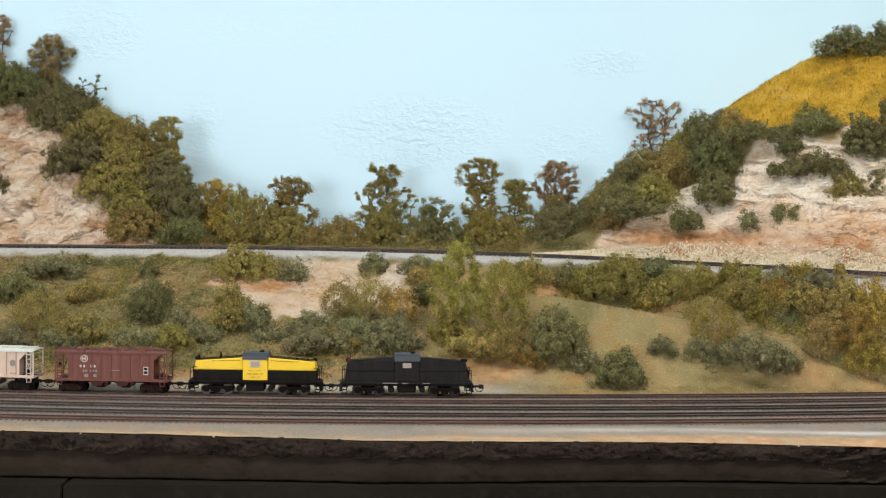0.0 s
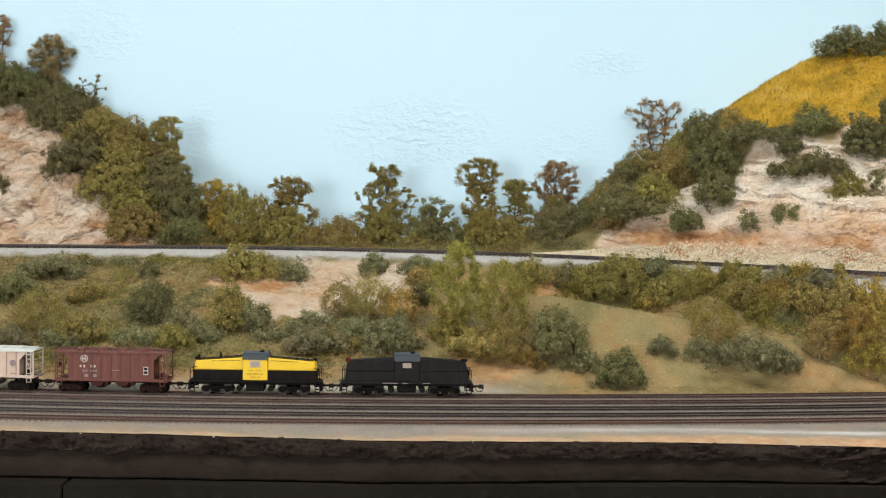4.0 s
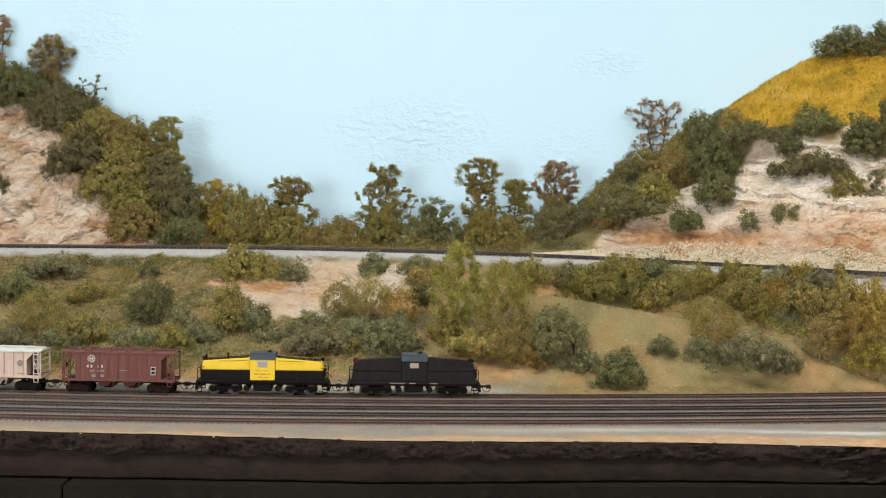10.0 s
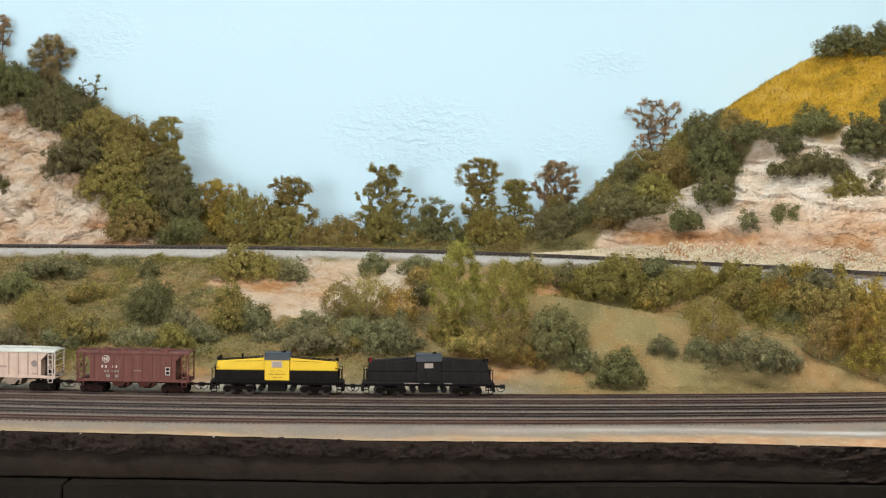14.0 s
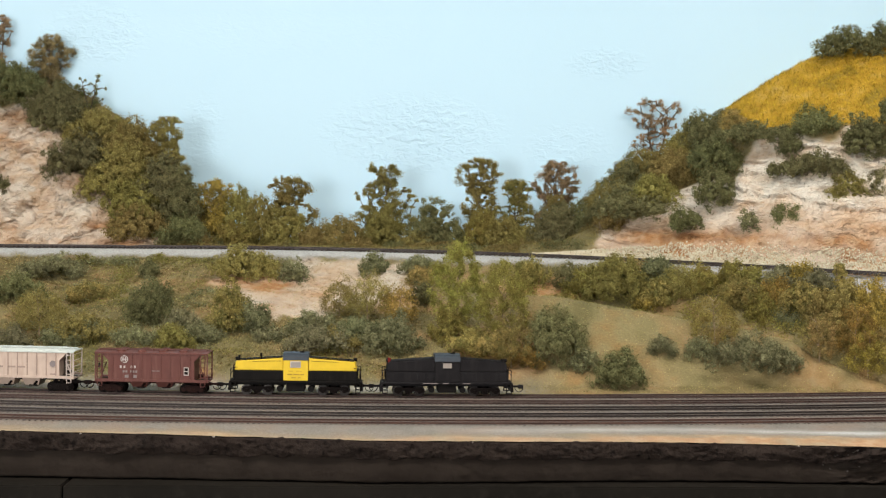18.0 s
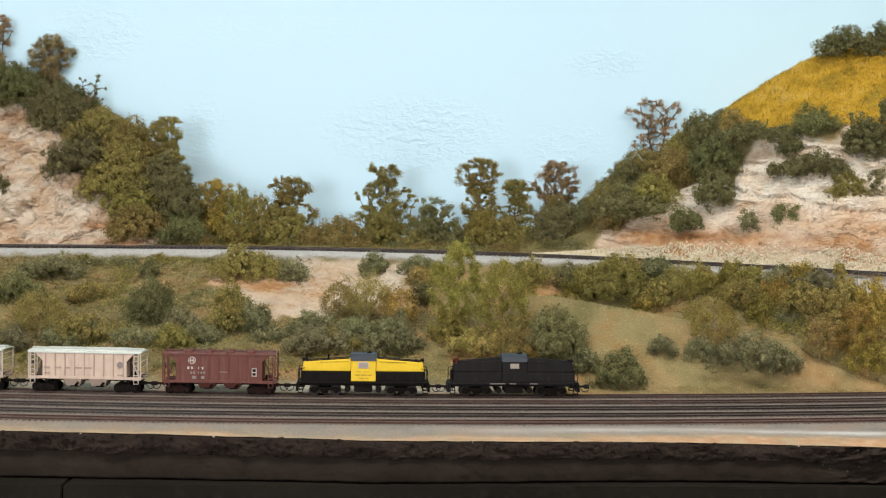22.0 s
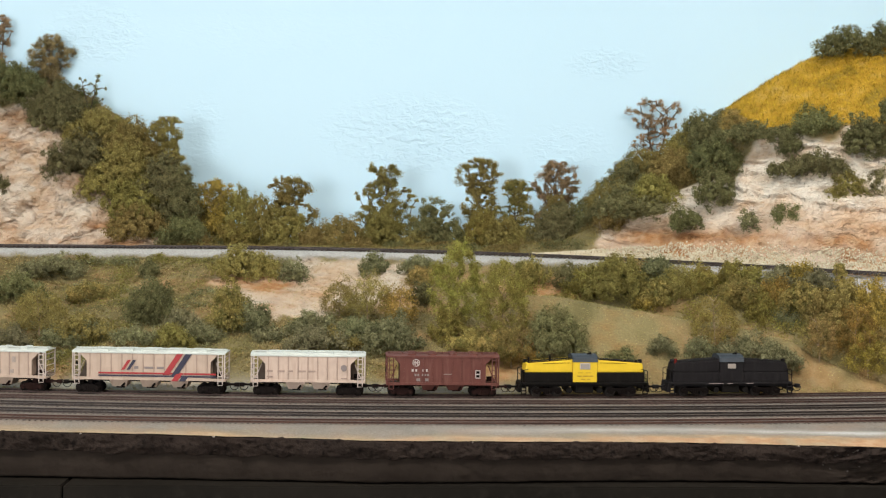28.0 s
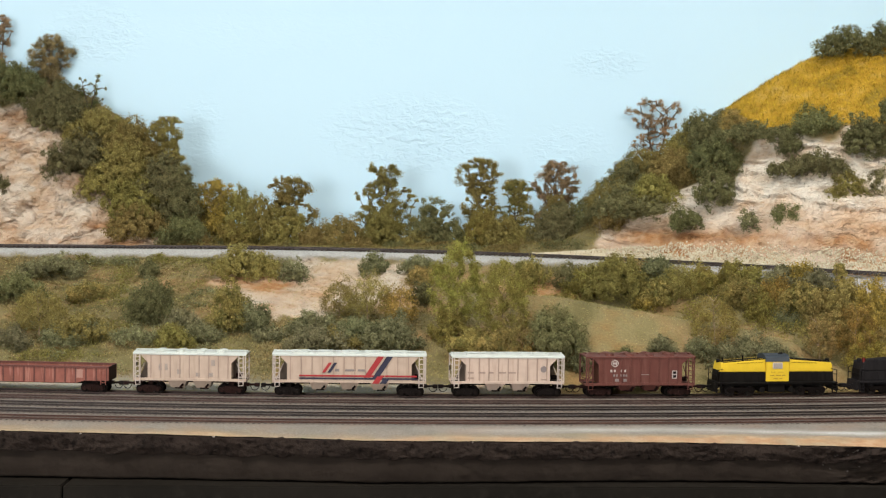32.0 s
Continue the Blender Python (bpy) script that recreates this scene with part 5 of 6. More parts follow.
def covered_hopper(offset, label, length, paint_m, roof_m, under_m, rib_m, bays, hatches, ribs, round_hatch, lift=0.0, zs=0.0170, inset=0.0155, flare=0.0095, post_m=None, web=True):
    car = vehicle(label, "hopper car", offset, "covered hopper cars")
    L, W = length / 2, 0.0172
    post_m = post_m or paint_m
    zt = 0.0430 + lift
    # side sheets with raked ends
    bm = bmesh.new()
    prism(bm, ((-L + 0.0085, zt), (L - 0.0085, zt), (L - 0.0085, zt - 0.002), (L - inset, zt - flare), (L - inset, zs), (-L + inset, zs), (-L + inset, zt - flare), (-L + 0.0085, zt - 0.002)), -W, W, 0.0003)
    body = part("body", bm, paint_m, car)
    # end slope sheets
    for s in (-1, 1):
        bm = bmesh.new()
        prism(bm, ((s * (L - 0.0340), zs), (s * (L - 0.0360), zs), (s * (L - 0.0105), zt - 0.003), (s * (L - 0.0088), zt - 0.003)), -W + 0.002, W - 0.002)
        part("slope_sheet", bm, paint_m, car)
        if web:
            bm = prism(bmesh.new(), ((s * (L - 0.0330), zs - 0.001), (s * (L - 0.0040), zs - 0.001), (s * (L - 0.0085), zs + 0.009), (s * (L - 0.0120), zt - 0.006)), -0.0006, 0.0006)
            part("end_web", bm, WEB, car)
    # ribs; the grey cars' darker rib colour stands in for shading beside them
    n = ribs
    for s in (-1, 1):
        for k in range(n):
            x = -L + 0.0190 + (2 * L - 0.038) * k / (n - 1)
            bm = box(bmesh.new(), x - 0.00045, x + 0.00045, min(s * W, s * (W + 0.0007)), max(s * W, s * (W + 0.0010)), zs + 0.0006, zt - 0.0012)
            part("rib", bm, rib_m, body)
    # sills, corner posts, platforms
    for s in (-1, 1):
        bm = box(bmesh.new(), -L, L, min(s * (W - 0.0016), s * (W + 0.0006)), max(s * (W - 0.0016), s * (W + 0.0006)), zs - 0.0024, zs + 0.0004, 0.0002)
        part("side_sill", bm, paint_m, car)
        bm = box(bmesh.new(), -L, L, min(s * (W - 0.0010), s * (W + 0.0007)), max(s * (W - 0.0010), s * (W + 0.0007)), zt - 0.0010, zt + 0.0006, 0.0002)
        part("top_chord", bm, roof_m, car)
        bm = box(bmesh.new(), min(s * L, s * (L - 0.0120)), max(s * L, s * (L - 0.0120)), -W, W, zs - 0.0028, zs - 0.0012)
        part("end_platform", bm, paint_m, car)
        for y in (-W, W - 0.0011):
            bm = box(bmesh.new(), min(s * L, s * (L - 0.0014)), max(s * L, s * (L - 0.0014)), y, y + 0.0011, zs - 0.0024, zt)
            part("corner_post", bm, post_m, car)
    bm = box(bmesh.new(), -L + 0.001, L - 0.001, -0.0030, 0.0030, zs - 0.0055, zs - 0.0010)
    part("centre_sill", bm, under_m, car)
    for s in (-1, 1):
        ladder(car, s * (L - 0.0028), s * (L - 0.0075), -W - 0.0007, zs - 0.005, zt - 0.001, 6, post_m, 0.00055)
        bm = bmesh.new()
        for k in range(4):
            z = zs + 0.004 + k * 0.0062
            rod(bm, (s * (L - 0.0010), -W + 0.001, z), (s * (L - 0.0010), W - 0.001, z), 0.0004, 5)
        rod(bm, (s * (L - 0.004), -0.009, zs), (s * (L - 0.011), -0.009, zt - 0.01), 0.0006, 5)
        part("end_grab_irons", bm, post_m, car)
        bm = bmesh.new()
        x = s * (L - 0.0052)
        rod(bm, (x - 0.0024, -W + 0.0002, zs - 0.002), (x - 0.0024, -W + 0.0002, zs - 0.0075), 0.0004, 5)
        rod(bm, (x + 0.0024, -W + 0.0002, zs - 0.002), (x + 0.0024, -W + 0.0002, zs - 0.0068), 0.0004, 5)
        rod(bm, (x - 0.0024, -W + 0.0002, zs - 0.0068), (x + 0.0024, -W + 0.0002, zs - 0.0068), 0.0004, 5)
        part("step", bm, post_m, car)
    # brake gear at one end
    bm = bmesh.new()
    rod(bm, (-L - 0.0006, 0.004, zs + 0.012), (-L + 0.0006, 0.004, zs + 0.012), 0.0028, 14)
    part("brake_wheel", bm, under_m, car)
    bm = rod(bmesh.new(), (L - 0.012, -0.002, zs + 0.003), (L - 0.005, -0.002, zs + 0.003), 0.0024, 10)
    part("air_tank", bm, under_m, car)
    # roof and hatches
    bm = bmesh.new()
    loft(bm, ((-W - 0.0005, zt + 0.0003), (W + 0.0005, zt + 0.0003), (W + 0.0005, zt + 0.0008), (0.006, zt + 0.0018), (-0.006, zt + 0.0018), (-W - 0.0005, zt + 0.0008)), -L - 0.0004, L + 0.0004)
    roof = part("roof", bm, roof_m, car)
    for k in range(hatches):
        x = -L + 0.016 + (2 * L - 0.032) * (k + 0.5) / hatches
        for y in (-0.0100, 0.0100):
            bm = bmesh.new()
            if round_hatch:
                rod(bm, (x, y, zt + 0.0010), (x, y, zt + 0.0029), 0.0048, 18, 0.0044)
                rod(bm, (x, y, zt + 0.0029), (x, y, zt + 0.0033), 0.0030, 12)
            else:
                box(bm, x - 0.0088, x + 0.0088, y - 0.0040, y + 0.0040, zt + 0.0008, zt + 0.0026, 0.0005)
            part("hatch", bm, roof_m, roof)
    bm = bmesh.new()
    for y in (-0.0022, 0, 0.0022):
        box(bm, -L + 0.0005, L - 0.0005, y - 0.0008, y + 0.0008, zt + 0.0029, zt + 0.0033)
    for k in range(9):
        x = -L + 0.003 + (2 * L - 0.006) * k / 8
        box(bm, x - 0.0006, x + 0.0006, -0.003, 0.003, zt + 0.0016, zt + 0.0029)
    part("roof_walk", bm, roof_m, roof)
    # discharge outlets
    room = 2 * L - 0.066
    for k in range(bays):
        x = -room / 2 + room * (k + 0.5) / bays
        bm = bmesh.new()
        w1, w2 = 0.0110, 0.0070
        a = [bm.verts.new(p) for p in ((x - w1, -0.0145, zs), (x + w1, -0.0145, zs), (x + w1, 0.0145, zs), (x - w1, 0.0145, zs))]
        c = [bm.verts.new(p) for p in ((x - w2, -0.011, 0.0066), (x + w2, -0.011, 0.0066), (x + w2, 0.011, 0.0066), (x - w2, 0.011, 0.0066))]
        bm.faces.new(a)
        bm.faces.new(c[::-1])
        for i in range(4):
            j = (i + 1) % 4
            bm.faces.new((a[j], a[i], c[i], c[j]))
        outlet = part("outlet", bm, paint_m, car)
        bm = box(bmesh.new(), x - 0.0030, x + 0.0058, -0.0120, 0.0120, 0.0056, 0.0070, 0.0003)
        rod(bm, (x + 0.0030, -0.0135, 0.0072), (x + 0.0062, -0.0135, 0.0108), 0.0012, 6)
        part("outlet_gate", bm, under_m, outlet)
    for s in (-1, 1):
        truck(car, s * (L - 0.0165), 0.0185, under_m)
        coupler(car, s * L, s, under_m)
    return car, -W - 0.0003


def gondola(offset, label):
    car = vehicle(label, "gondola car", offset)
    L, W = 0.091, 0.0172
    zt, zs = 0.0278, 0.0132
    for s in (-1, 1):
        bm = bmesh.new()
        prism(bm, ((-L, zt), (L, zt), (L, zs), (L - 0.026, zs), (L - 0.034, zs - 0.0026), (-L + 0.034, zs - 0.0026), (-L + 0.026, zs), (-L, zs)), min(s * W, s * (W - 0.001)), max(s * W, s * (W - 0.001)))
        wall = part("side", bm, DUST_RED, car)
        for k in range(17):
            x = -L + 0.002 + (2 * L - 0.004) * k / 16
            lo = zs + 0.0004 if abs(x) > L - 0.030 else zs - 0.002
            bm = box(bmesh.new(), x - 0.0007, x + 0.0007, min(s * W, s * (W + 0.0009)), max(s * W, s * (W + 0.0009)), lo, zt - 0.001)
            # darker red than the side: the ribs' shade lines put into the colour
            part("rib", bm, OXIDE, wall)
        bm = box(bmesh.new(), -L, L, min(s * (W - 0.0012), s * (W + 0.0009)), max(s * (W - 0.0012), s * (W + 0.0009)), zt - 0.0014, zt + 0.0006, 0.0002)
        part("top_chord", bm, OXIDE, car)
        bm = box(bmesh.new(), min(s * L, s * (L - 0.001)), max(s * L, s * (L - 0.001)), -W + 0.001, W - 0.001, zs, zt)
        part("end", bm, UNDER_RED, car)
        ladder(car, s * (L - 0.0030), s * (L - 0.0080), -W - 0.0011, zs - 0.004, zt - 0.002, 4, DUST_RED)
        truck(car, s * (L - 0.0175), 0.0185, UNDER_RED)
        coupler(car, s * L, s, UNDER)
    bm = box(bmesh.new(), -L + 0.0011, L - 0.0011, -W + 0.0011, W - 0.0011, zs - 0.001, zs + 0.001)
    part("floor", bm, UNDER_RED, car)
    bm = box(bmesh.new(), -L + 0.001, L - 0.001, -0.003, 0.003, zs - 0.0050, zs - 0.0012)
    part("centre_sill", bm, UNDER, car)
    bars(car, "placard", ((0.0600, 0.0205, 0.0066, 0.0088),), -W - 0.0002, FADED_PINK)
    return car


def centre_cab(offset, label, upper, lower, cab_m, roof_m, letters):
    """A small centre-cab diesel on two heavy trucks."""
    car = vehicle(label, "locomotive", offset, "centre-cab locomotives")
    L, W = 0.0655, 0.0128
    zb, zm = 0.0148, 0.0262
    cab0, cab1 = -0.0128, 0.0132
    end_z, near_z = 0.0366, 0.0402
    frame_bm = box(bmesh.new(), -L - 0.0035, L + 0.0035, -0.0155, 0.0155, zb - 0.0012, zb + 0.0006, 0.0003)
    part("walkway", frame_bm, lower, car)
    bm = box(bmesh.new(), -L, L, -0.010, 0.010, zb - 0.0040, zb - 0.0012)
    part("underframe", bm, lower, car)
    for s, edge in ((-1, cab0), (1, cab1)):
        far = s * L
        bm = bmesh.new()
        prism(bm, ((edge, zb + 0.0006), (far * 1.0, zb + 0.0006), (far - s * 0.0008, zm), (edge, zm)), -W, W, 0.0004)
        hood = part("lower_hood", bm, lower, car)
        for k in range(6):
            x = edge + (far - edge) * (k + 0.6) / 6.4
            for y in (-W, W):
                bm = box(bmesh.new(), x - 0.0030, x + 0.0030, y - 0.0003, y + 0.0003, zb + 0.0022, zm - 0.0012, 0.00015)
                part("hood_door", bm, lower, hood)
        bm = bmesh.new()
        prism(bm, ((edge, zm + 0.0001), (far - s * 0.0008, zm + 0.0001), (far - s * 0.0024, end_z - 0.0010), (far - s * 0.0040, end_z), (edge, near_z)), -W + 0.0001, W - 0.0001, 0.0013)
        hood = part("upper_hood", bm, upper, car)
        bm = prism(bmesh.new(), ((edge, near_z + 0.0002), (far - s * 0.0038, end_z + 0.0002), (far - s * 0.0038, end_z + 0.0005), (edge, near_z + 0.0005)), -W + 0.0072, W - 0.0072)
        part("hood_top", bm, lower, hood)
        # panel seam and vents along the upper hood
        bm = bmesh.new()
        rod(bm, (edge + s * 0.002, -W + 0.0006, near_z + 0.0001), (far - s * 0.004, -W + 0.0006, end_z + 0.0003), 0.00045, 5)
        part("drip_rail", bm, lower, hood)
        bm = bmesh.new()
        prism(bm, ((edge + s * 0.003, near_z - 0.0034), (far - s * 0.020, near_z - 0.0042), (far - s * 0.020, near_z - 0.00455), (edge + s * 0.003, near_z - 0.00375)), -W - 0.0001, -W + 0.0004)
        part("louvre", bm, lower, hood)
        # grille and headlight on the hood's end
        bm = box(bmesh.new(), min(far, far + s * 0.0006), max(far, far + s * 0.0006), -0.009, 0.009, zb + 0.004, zm + 0.002, 0.0002)
        part("end_grille", bm, BLACK, hood)
        bm = rod(bmesh.new(), (far - s * 0.0045, 0, end_z + 0.0008), (far - s * 0.0008, 0, end_z + 0.0008), 0.0019, 12)
        part("headlight", bm, lower, hood)
        # end rails, steps
        bm = bmesh.new()
        for y in (-0.0145, 0.0145):
            x = far + s * 0.0028
            rod(bm, (x, y, zb), (x, y, zb + 0.0135), 0.00045, 5)
            rod(bm, (x, y, zb + 0.0135), (far - s * 0.004, y * 0.93, zb + 0.0150), 0.0004, 5)
        rod(bm, (far + s * 0.0028, -0.0145, zb + 0.0085), (far + s * 0.0028, 0.0145, zb + 0.0085), 0.0004, 5)
        part("handrail", bm, lower, car)
        for y in (-1, 1):
            bm = bmesh.new()
            x0, x1 = sorted((far - s * 0.0022, far + s * 0.0034))
            y0, y1 = sorted((y * 0.0132, y * 0.0155))
            for z in (0.0036, 0.0070, 0.0104):
                box(bm, x0, x1, y0, y1, z - 0.0004, z + 0.0004)
            box(bm, x0, x0 + 0.0007, y0, y1, 0.0032, zb - 0.001)
            box(bm, x1 - 0.0007, x1, y0, y1, 0.0032, zb - 0.001)
            part("step", bm, lower, car)
        bm = prism(bmesh.new(), ((far + s * 0.0030, zb), (far + s * 0.0048, zb), (far + s * 0.0060, 0.0050), (far + s * 0.0030, 0.0050)), -0.0125, 0.0125, 0.0003)
        part("buffer_beam", bm, lower, car)
        truck(car, s * 0.0405, 0.0225, TRUCK_BLACK, 0.0052, True)
        coupler(car, far + s * 0.0045, s, lower)
    # cab
    bm = bmesh.new()
    prism(bm, ((cab0, zb + 0.0012), (cab1, zb + 0.0012), (cab1, 0.0378), (cab0, 0.0378)), -0.0146, 0.0146, 0.0004)
    cab = part("cab", bm, cab_m, car)
    bm = bmesh.new()
    loft(bm, ((-0.0150, 0.0376), (0.0150, 0.0376), (0.0132, 0.0420), (0.0090, 0.0444), (0.0, 0.0456), (-0.0090, 0.0444), (-0.0132, 0.0420)), cab0 - 0.0006, cab1 + 0.0006)
    roof = part("cab_roof", bm, roof_m, car)
    rod_bm = rod(bmesh.new(), (0.004, -0.004, 0.0450), (0.0085, -0.004, 0.0462), 0.0009, 8, 0.0014)
    part("horn", rod_bm, BLACK, roof)
    for y in (-0.0147, 0.0147):
        bm = box(bmesh.new(), -0.0056, 0.0056, y - 0.00035, y + 0.00035, 0.0298, 0.0366, 0.0002)
        win = part("window_frame", bm, cab_m if upper is not YELLOW else TEXT_WHITE, cab)
        bm = box(bmesh.new(), -0.0046, 0.0046, y - 0.0006, y + 0.0006, 0.0306, 0.0358)
        part("pane", bm, GLASS, win)
    if letters:
        bars(cab, "lettering", ((-0.005, 0.0262, 0.0050, 0.0006), (0.004, 0.0262, 0.0060, 0.0006), (-0.0060, 0.0226, 0.0050, 0.0011), (0.0010, 0.0226, 0.0060, 0.0011), (0.0070, 0.0226, 0.0040, 0.0011), (-0.002, 0.0192, 0.0050, 0.0008), (0.0040, 0.0192, 0.0030, 0.0008)), -0.0147, TEXT_BLACK)
    # fuel tank and air reservoirs
    bm = box(bmesh.new(), -0.0098, 0.0098, -0.0130, 0.0130, 0.0042, zb - 0.0010, 0.0012)
    part("fuel_tank", bm, BLACK, car)
    for s in (-1, 1):
        bm = rod(bmesh.new(), (s * 0.0165, -0.0135, 0.0072), (s * 0.0165, 0.0135, 0.0072), 0.0032, 14)
        part("air_reservoir", bm, BLACK, car)
    return car, end_z


# yellow and black engine, black engine
engine, top_z = centre_cab(0.0, "yellow and black centre-cab diesel locomotive on the track", YELLOW, BLACK, YELLOW, ROOF_GREY, True)
for x, h in ((-0.060, 0.0052), (-0.037, 0.0075)):
    part("exhaust_stack", rod(bmesh.new(), (x, -0.006, top_z - 0.001), (x, -0.006, top_z + h), 0.0011, 8), BLACK, engine)
for x in (0.022, 0.044, 0.056):
    part("lifting_lug", box(bmesh.new(), x - 0.0008, x + 0.0008, -0.0120, -0.0104, top_z, top_z + 0.0030, 0.0002), BLACK, engine)
black, top_z = centre_cab(0.1600, "plain black centre-cab diesel locomotive leading the train", BLACK_BODY, BLACK_BODY, BLACK_BODY, ROOF_GREY, False)
part("marker_lamp", rod(bmesh.new(), (-0.0615, -0.009, top_z - 0.001), (-0.0615, -0.009, top_z + 0.0042), 0.0017, 10), LENS_RED, black)
part("marker_lamp", rod(bmesh.new(), (0.0590, -0.009, top_z - 0.001), (0.0590, -0.009, top_z + 0.0036), 0.0014, 10), BLACK, black)
for x0, x1 in ((-0.0259, -0.0095), (-0.0050, 0.0015), (0.0166, 0.0247)):
    part("sill_stripe", box(bmesh.new(), x0, x1, -0.0157, -0.0152, 0.0139, 0.0148), TEXT_GREY, black)

# oxide red two-bay hopper
red, y = covered_hopper(-0.1515, "oxide red two-bay covered hopper car with white markings", 0.1198, OXIDE, OXIDE, UNDER_RED, OXIDE, 2, 4, 9, True, zs=0.0152, inset=0.0142, flare=0.0075, web=False)
bm = bmesh.new()
rod(bm, (-0.0285, y - 0.0002, 0.0366), (-0.0285, y + 0.0004, 0.0366), 0.0040, 20)
emblem = part("round_emblem", bm, TEXT_WHITE, red)
part("emblem_field", rod(bmesh.new(), (-0.0285, y - 0.0004, 0.0366), (-0.0285, y + 0.0002, 0.0366), 0.0031, 20), OXIDE, emblem)
bars(emblem, "emblem_bar", ((-0.0285, 0.0366, 0.0050, 0.0011),), y - 0.0005, TEXT_WHITE)
bars(emblem, "emblem_bar", ((-0.0298, 0.0366, 0.0010, 0.0046),), y - 0.0006, TEXT_WHITE)
bars(emblem, "emblem_bar", ((-0.0272, 0.0366, 0.0010, 0.0046),), y - 0.0006, TEXT_WHITE)
bars(red, "lettering", ((-0.0322, 0.0285, 0.0021, 0.0026), (-0.0284, 0.0285, 0.0018, 0.0026), (-0.0208, 0.0285, 0.0018, 0.0026), (-0.0172, 0.0285, 0.0016, 0.0026)), y, TEXT_WHITE)
bars(red, "lettering", ((-0.0292, 0.0236, 0.0020, 0.0022), (-0.0262, 0.0236, 0.0020, 0.0022), (-0.0214, 0.0236, 0.0018, 0.0022), (-0.0186, 0.0236, 0.0018, 0.0022), (-0.0158, 0.0236, 0.0018, 0.0022), (0.0050, 0.0245, 0.0085, 0.0007), (-0.026, 0.0185, 0.004, 0.003), (-0.017, 0.0185, 0.0035, 0.003)), y, TEXT_GREY)
bars(red, "placard", ((0.0372, 0.0245, 0.0052, 0.0086),), y, TEXT_WHITE)
bars(red, "placard_mark", ((0.0372, 0.0266, 0.0036, 0.0028), (0.0372, 0.0226, 0.0036, 0.0028)), y - 0.0002, UNDER)

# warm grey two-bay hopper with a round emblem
hop, y = covered_hopper(-0.2935, "warm grey two-bay covered hopper car with a white roof", 0.1208, PINKISH, ROOF_WHITE, UNDER, RIB_SHADE, 2, 5, 9, False, post_m=POST_WHITE)
bm = bmesh.new()
rod(bm, (0.0380, y - 0.0002, 0.0302), (0.0380, y + 0.0004, 0.0302), 0.0034, 20)
part("round_emblem", bm, TEXT_GREY, hop)
bars(hop, "lettering", ((-0.0400, 0.0264, 0.0060, 0.0018), (-0.0282, 0.0264, 0.0074, 0.0018), (-0.0184, 0.0264, 0.0052, 0.0018), (-0.0060, 0.0264, 0.0076, 0.0018), (0.0042, 0.0264, 0.0076, 0.0018), (-0.040, 0.0206, 0.0062, 0.0014), (-0.006, 0.0142, 0.006, 0.0014), (0.0385, 0.0192, 0.0068, 0.0014)), y, FADED_GREY)

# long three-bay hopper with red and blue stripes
long_car, y = covered_hopper(-0.4610, "pale three-bay covered hopper car with red and blue stripes", 0.1625, CREAM, ROOF_WHITE, UNDER, RIB_SHADE, 3, 5, 12, False, lift=0.0008, post_m=POST_WHITE)
bars(long_car, "red_stripe", ((-0.0080, 0.0220, 0.0900, 0.0018), (0.0545, 0.0220, 0.034, 0.0018)), y - 0.0004, STRIPE_RED)
bars(long_car, "blue_stripe", ((-0.0080, 0.0192, 0.0900, 0.0016), (0.0545, 0.0192, 0.034, 0.0016)), y - 0.0004, STRIPE_BLUE)
slanted(long_car, "red_stripe", 0.0150, 0.0205, 0.0430, 0.0150, 0.0066, y - 0.0005, STRIPE_RED)
slanted(long_car, "blue_stripe", 0.0235, 0.0190, 0.0430, 0.0158, 0.0066, y - 0.0005, STRIPE_BLUE)
slanted(long_car, "red_stripe", 0.0242, 0.0140, 0.0218, 0.0052, 0.0066, y - 0.0007, STRIPE_RED)
slanted(long_car, "blue_stripe", 0.0322, 0.0140, 0.0200, 0.0040, 0.0066, y - 0.0007, STRIPE_BLUE)
slanted(long_car, "red_stripe", -0.0290, 0.0254, 0.0360, 0.0070, 0.0034, y - 0.0005, STRIPE_RED)
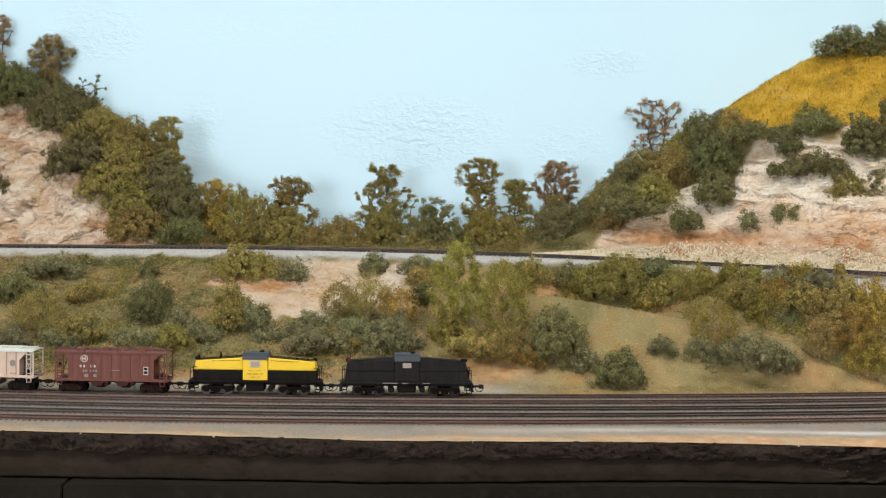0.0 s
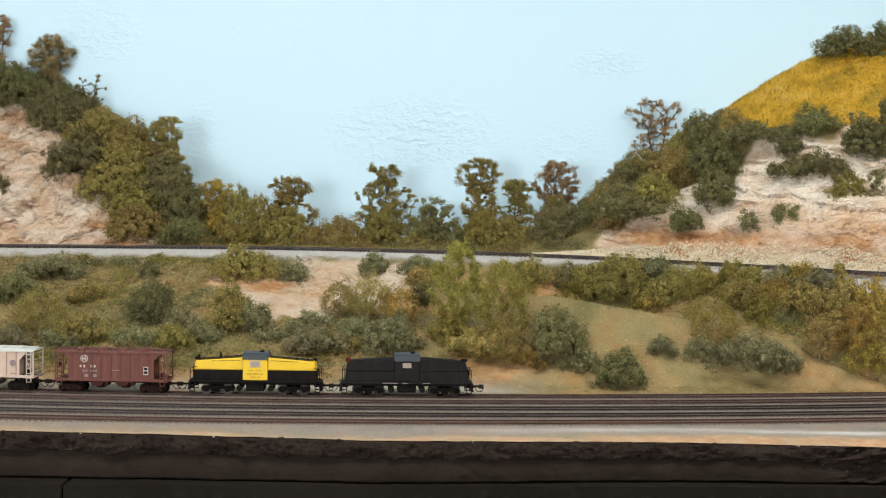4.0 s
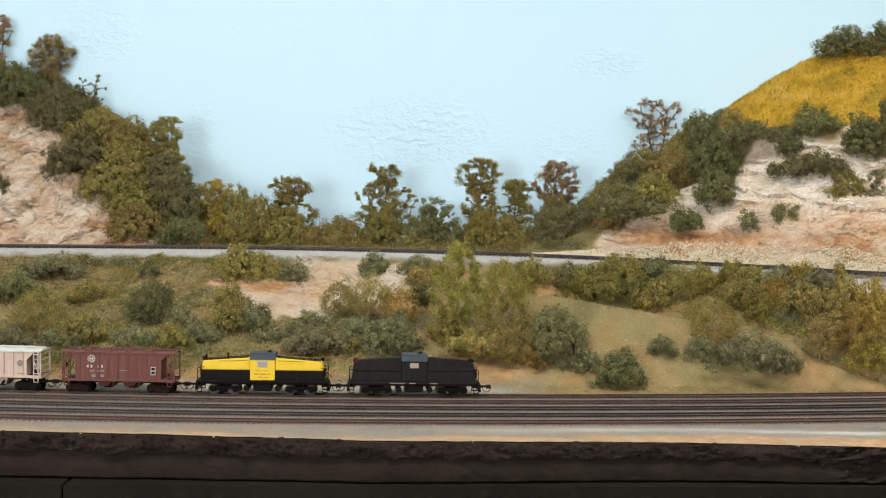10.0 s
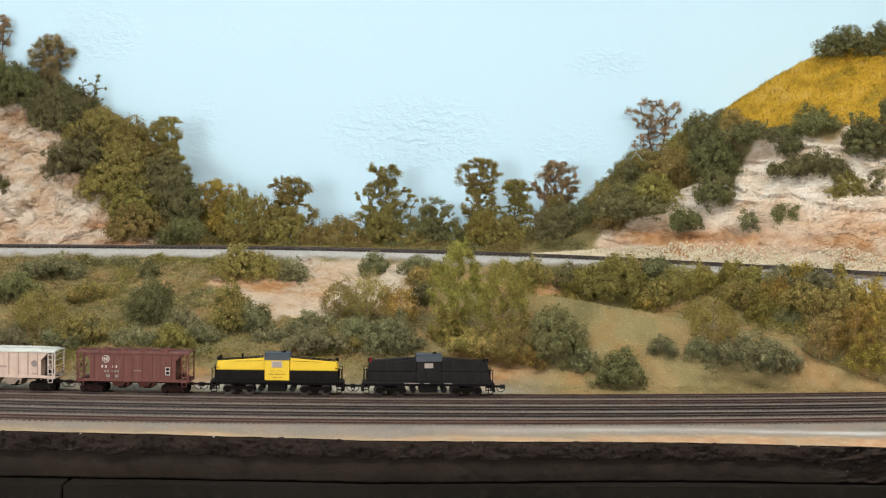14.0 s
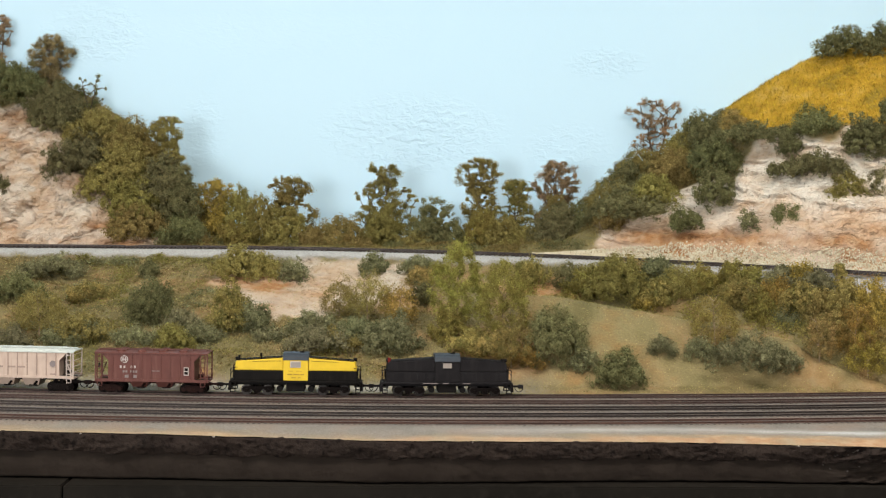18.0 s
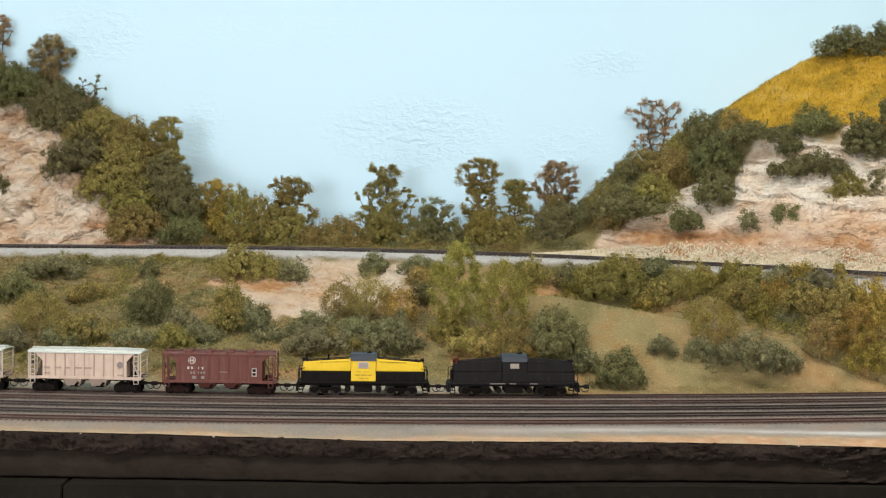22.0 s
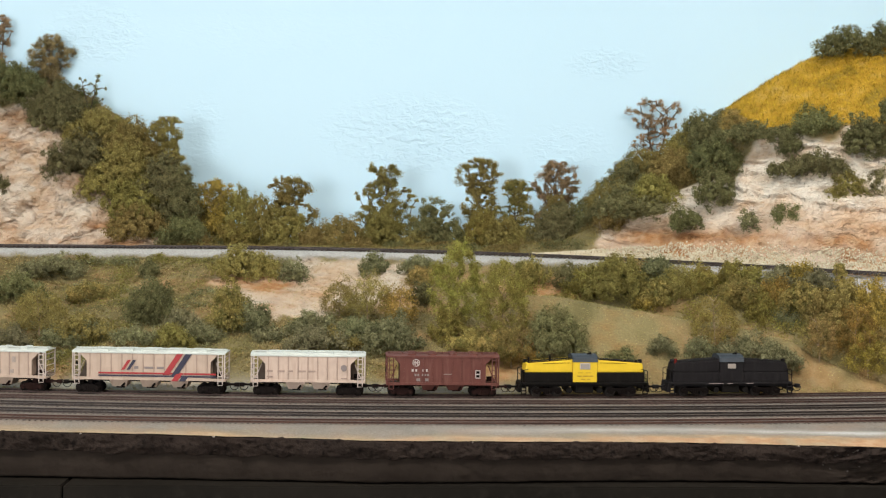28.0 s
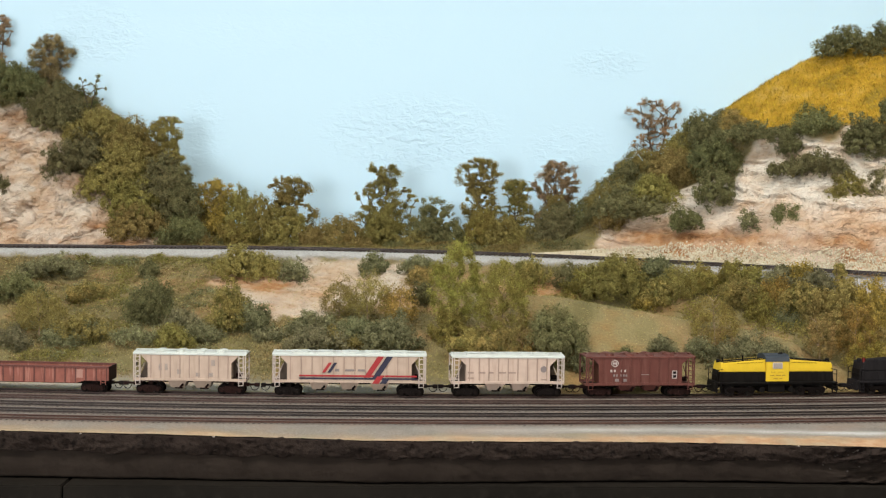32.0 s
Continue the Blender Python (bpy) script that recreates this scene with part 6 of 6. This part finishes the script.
slanted(long_car, "blue_stripe", -0.0234, 0.0254, 0.0360, 0.0070, 0.0034, y - 0.0005, STRIPE_BLUE)
bars(long_car, "lettering", ((-0.0130, 0.0280, 0.0046, 0.0028), (0.0010, 0.0280, 0.0110, 0.0022), (0.0125, 0.0280, 0.0075, 0.0022), (0.0040, 0.0160, 0.0060, 0.0018), (0.034, 0.0160, 0.004, 0.0018)), y, TEXT_GREY)

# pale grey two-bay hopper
pale, y = covered_hopper(-0.6290, "pale grey two-bay covered hopper car with a white roof", 0.1195, CREAM, ROOF_WHITE, UNDER_RED, RIB_SHADE, 2, 4, 9, True, post_m=POST_WHITE)
bars(pale, "lettering", ((0.0250, 0.0340, 0.0040, 0.0062), (-0.0310, 0.0290, 0.0030, 0.0070), (-0.0245, 0.0290, 0.0030, 0.0070), (-0.011, 0.0242, 0.0040, 0.0050), (0.009, 0.0215, 0.0046, 0.0040), (0.0225, 0.0215, 0.0046, 0.0040)), y, mat("faded_lettering", (0.36, 0.29, 0.25), rough=0.6, bump=0))

gondola(-0.8045, "dusty red ribbed gondola car with an open top")


def place_on_line(s):
    """A vehicle's pose with its middle s metres along the line."""
    slope = 0.30 * (s + 0.23)
    return pose(s, main_line_y(s), RAIL_Z, 0, 0, math.degrees(math.atan(slope)))


def motions():
    for car, offset in VEHICLES:
        walk(car, [(t, place_on_line(s + offset)) for t, s in PACE])
    # wheels roll without slipping, in steps of less than a quarter turn
    times, places = np.array([p[0] for p in PACE]), np.array([p[1] for p in PACE])
    total = places[-1] - places[0]
    steps = int(total / WHEEL_R / radians(72)) + 1
    rows = [0.0] + [float(np.interp(places[0] + total * k / steps, places[1:], times[1:])) for k in range(steps + 1)]
    rows[1], rows[-1] = 7.6, 32.0
    for ob, x, r in SPINNING:
        keys = []
        for i, t in enumerate(rows):
            gone = total * max(i - 1, 0) / steps
            keys.append((t, Matrix.Translation((x, 0, r)) @ Matrix.Rotation(gone / r, 4, "Y")))
        walk(ob, keys)


motions()
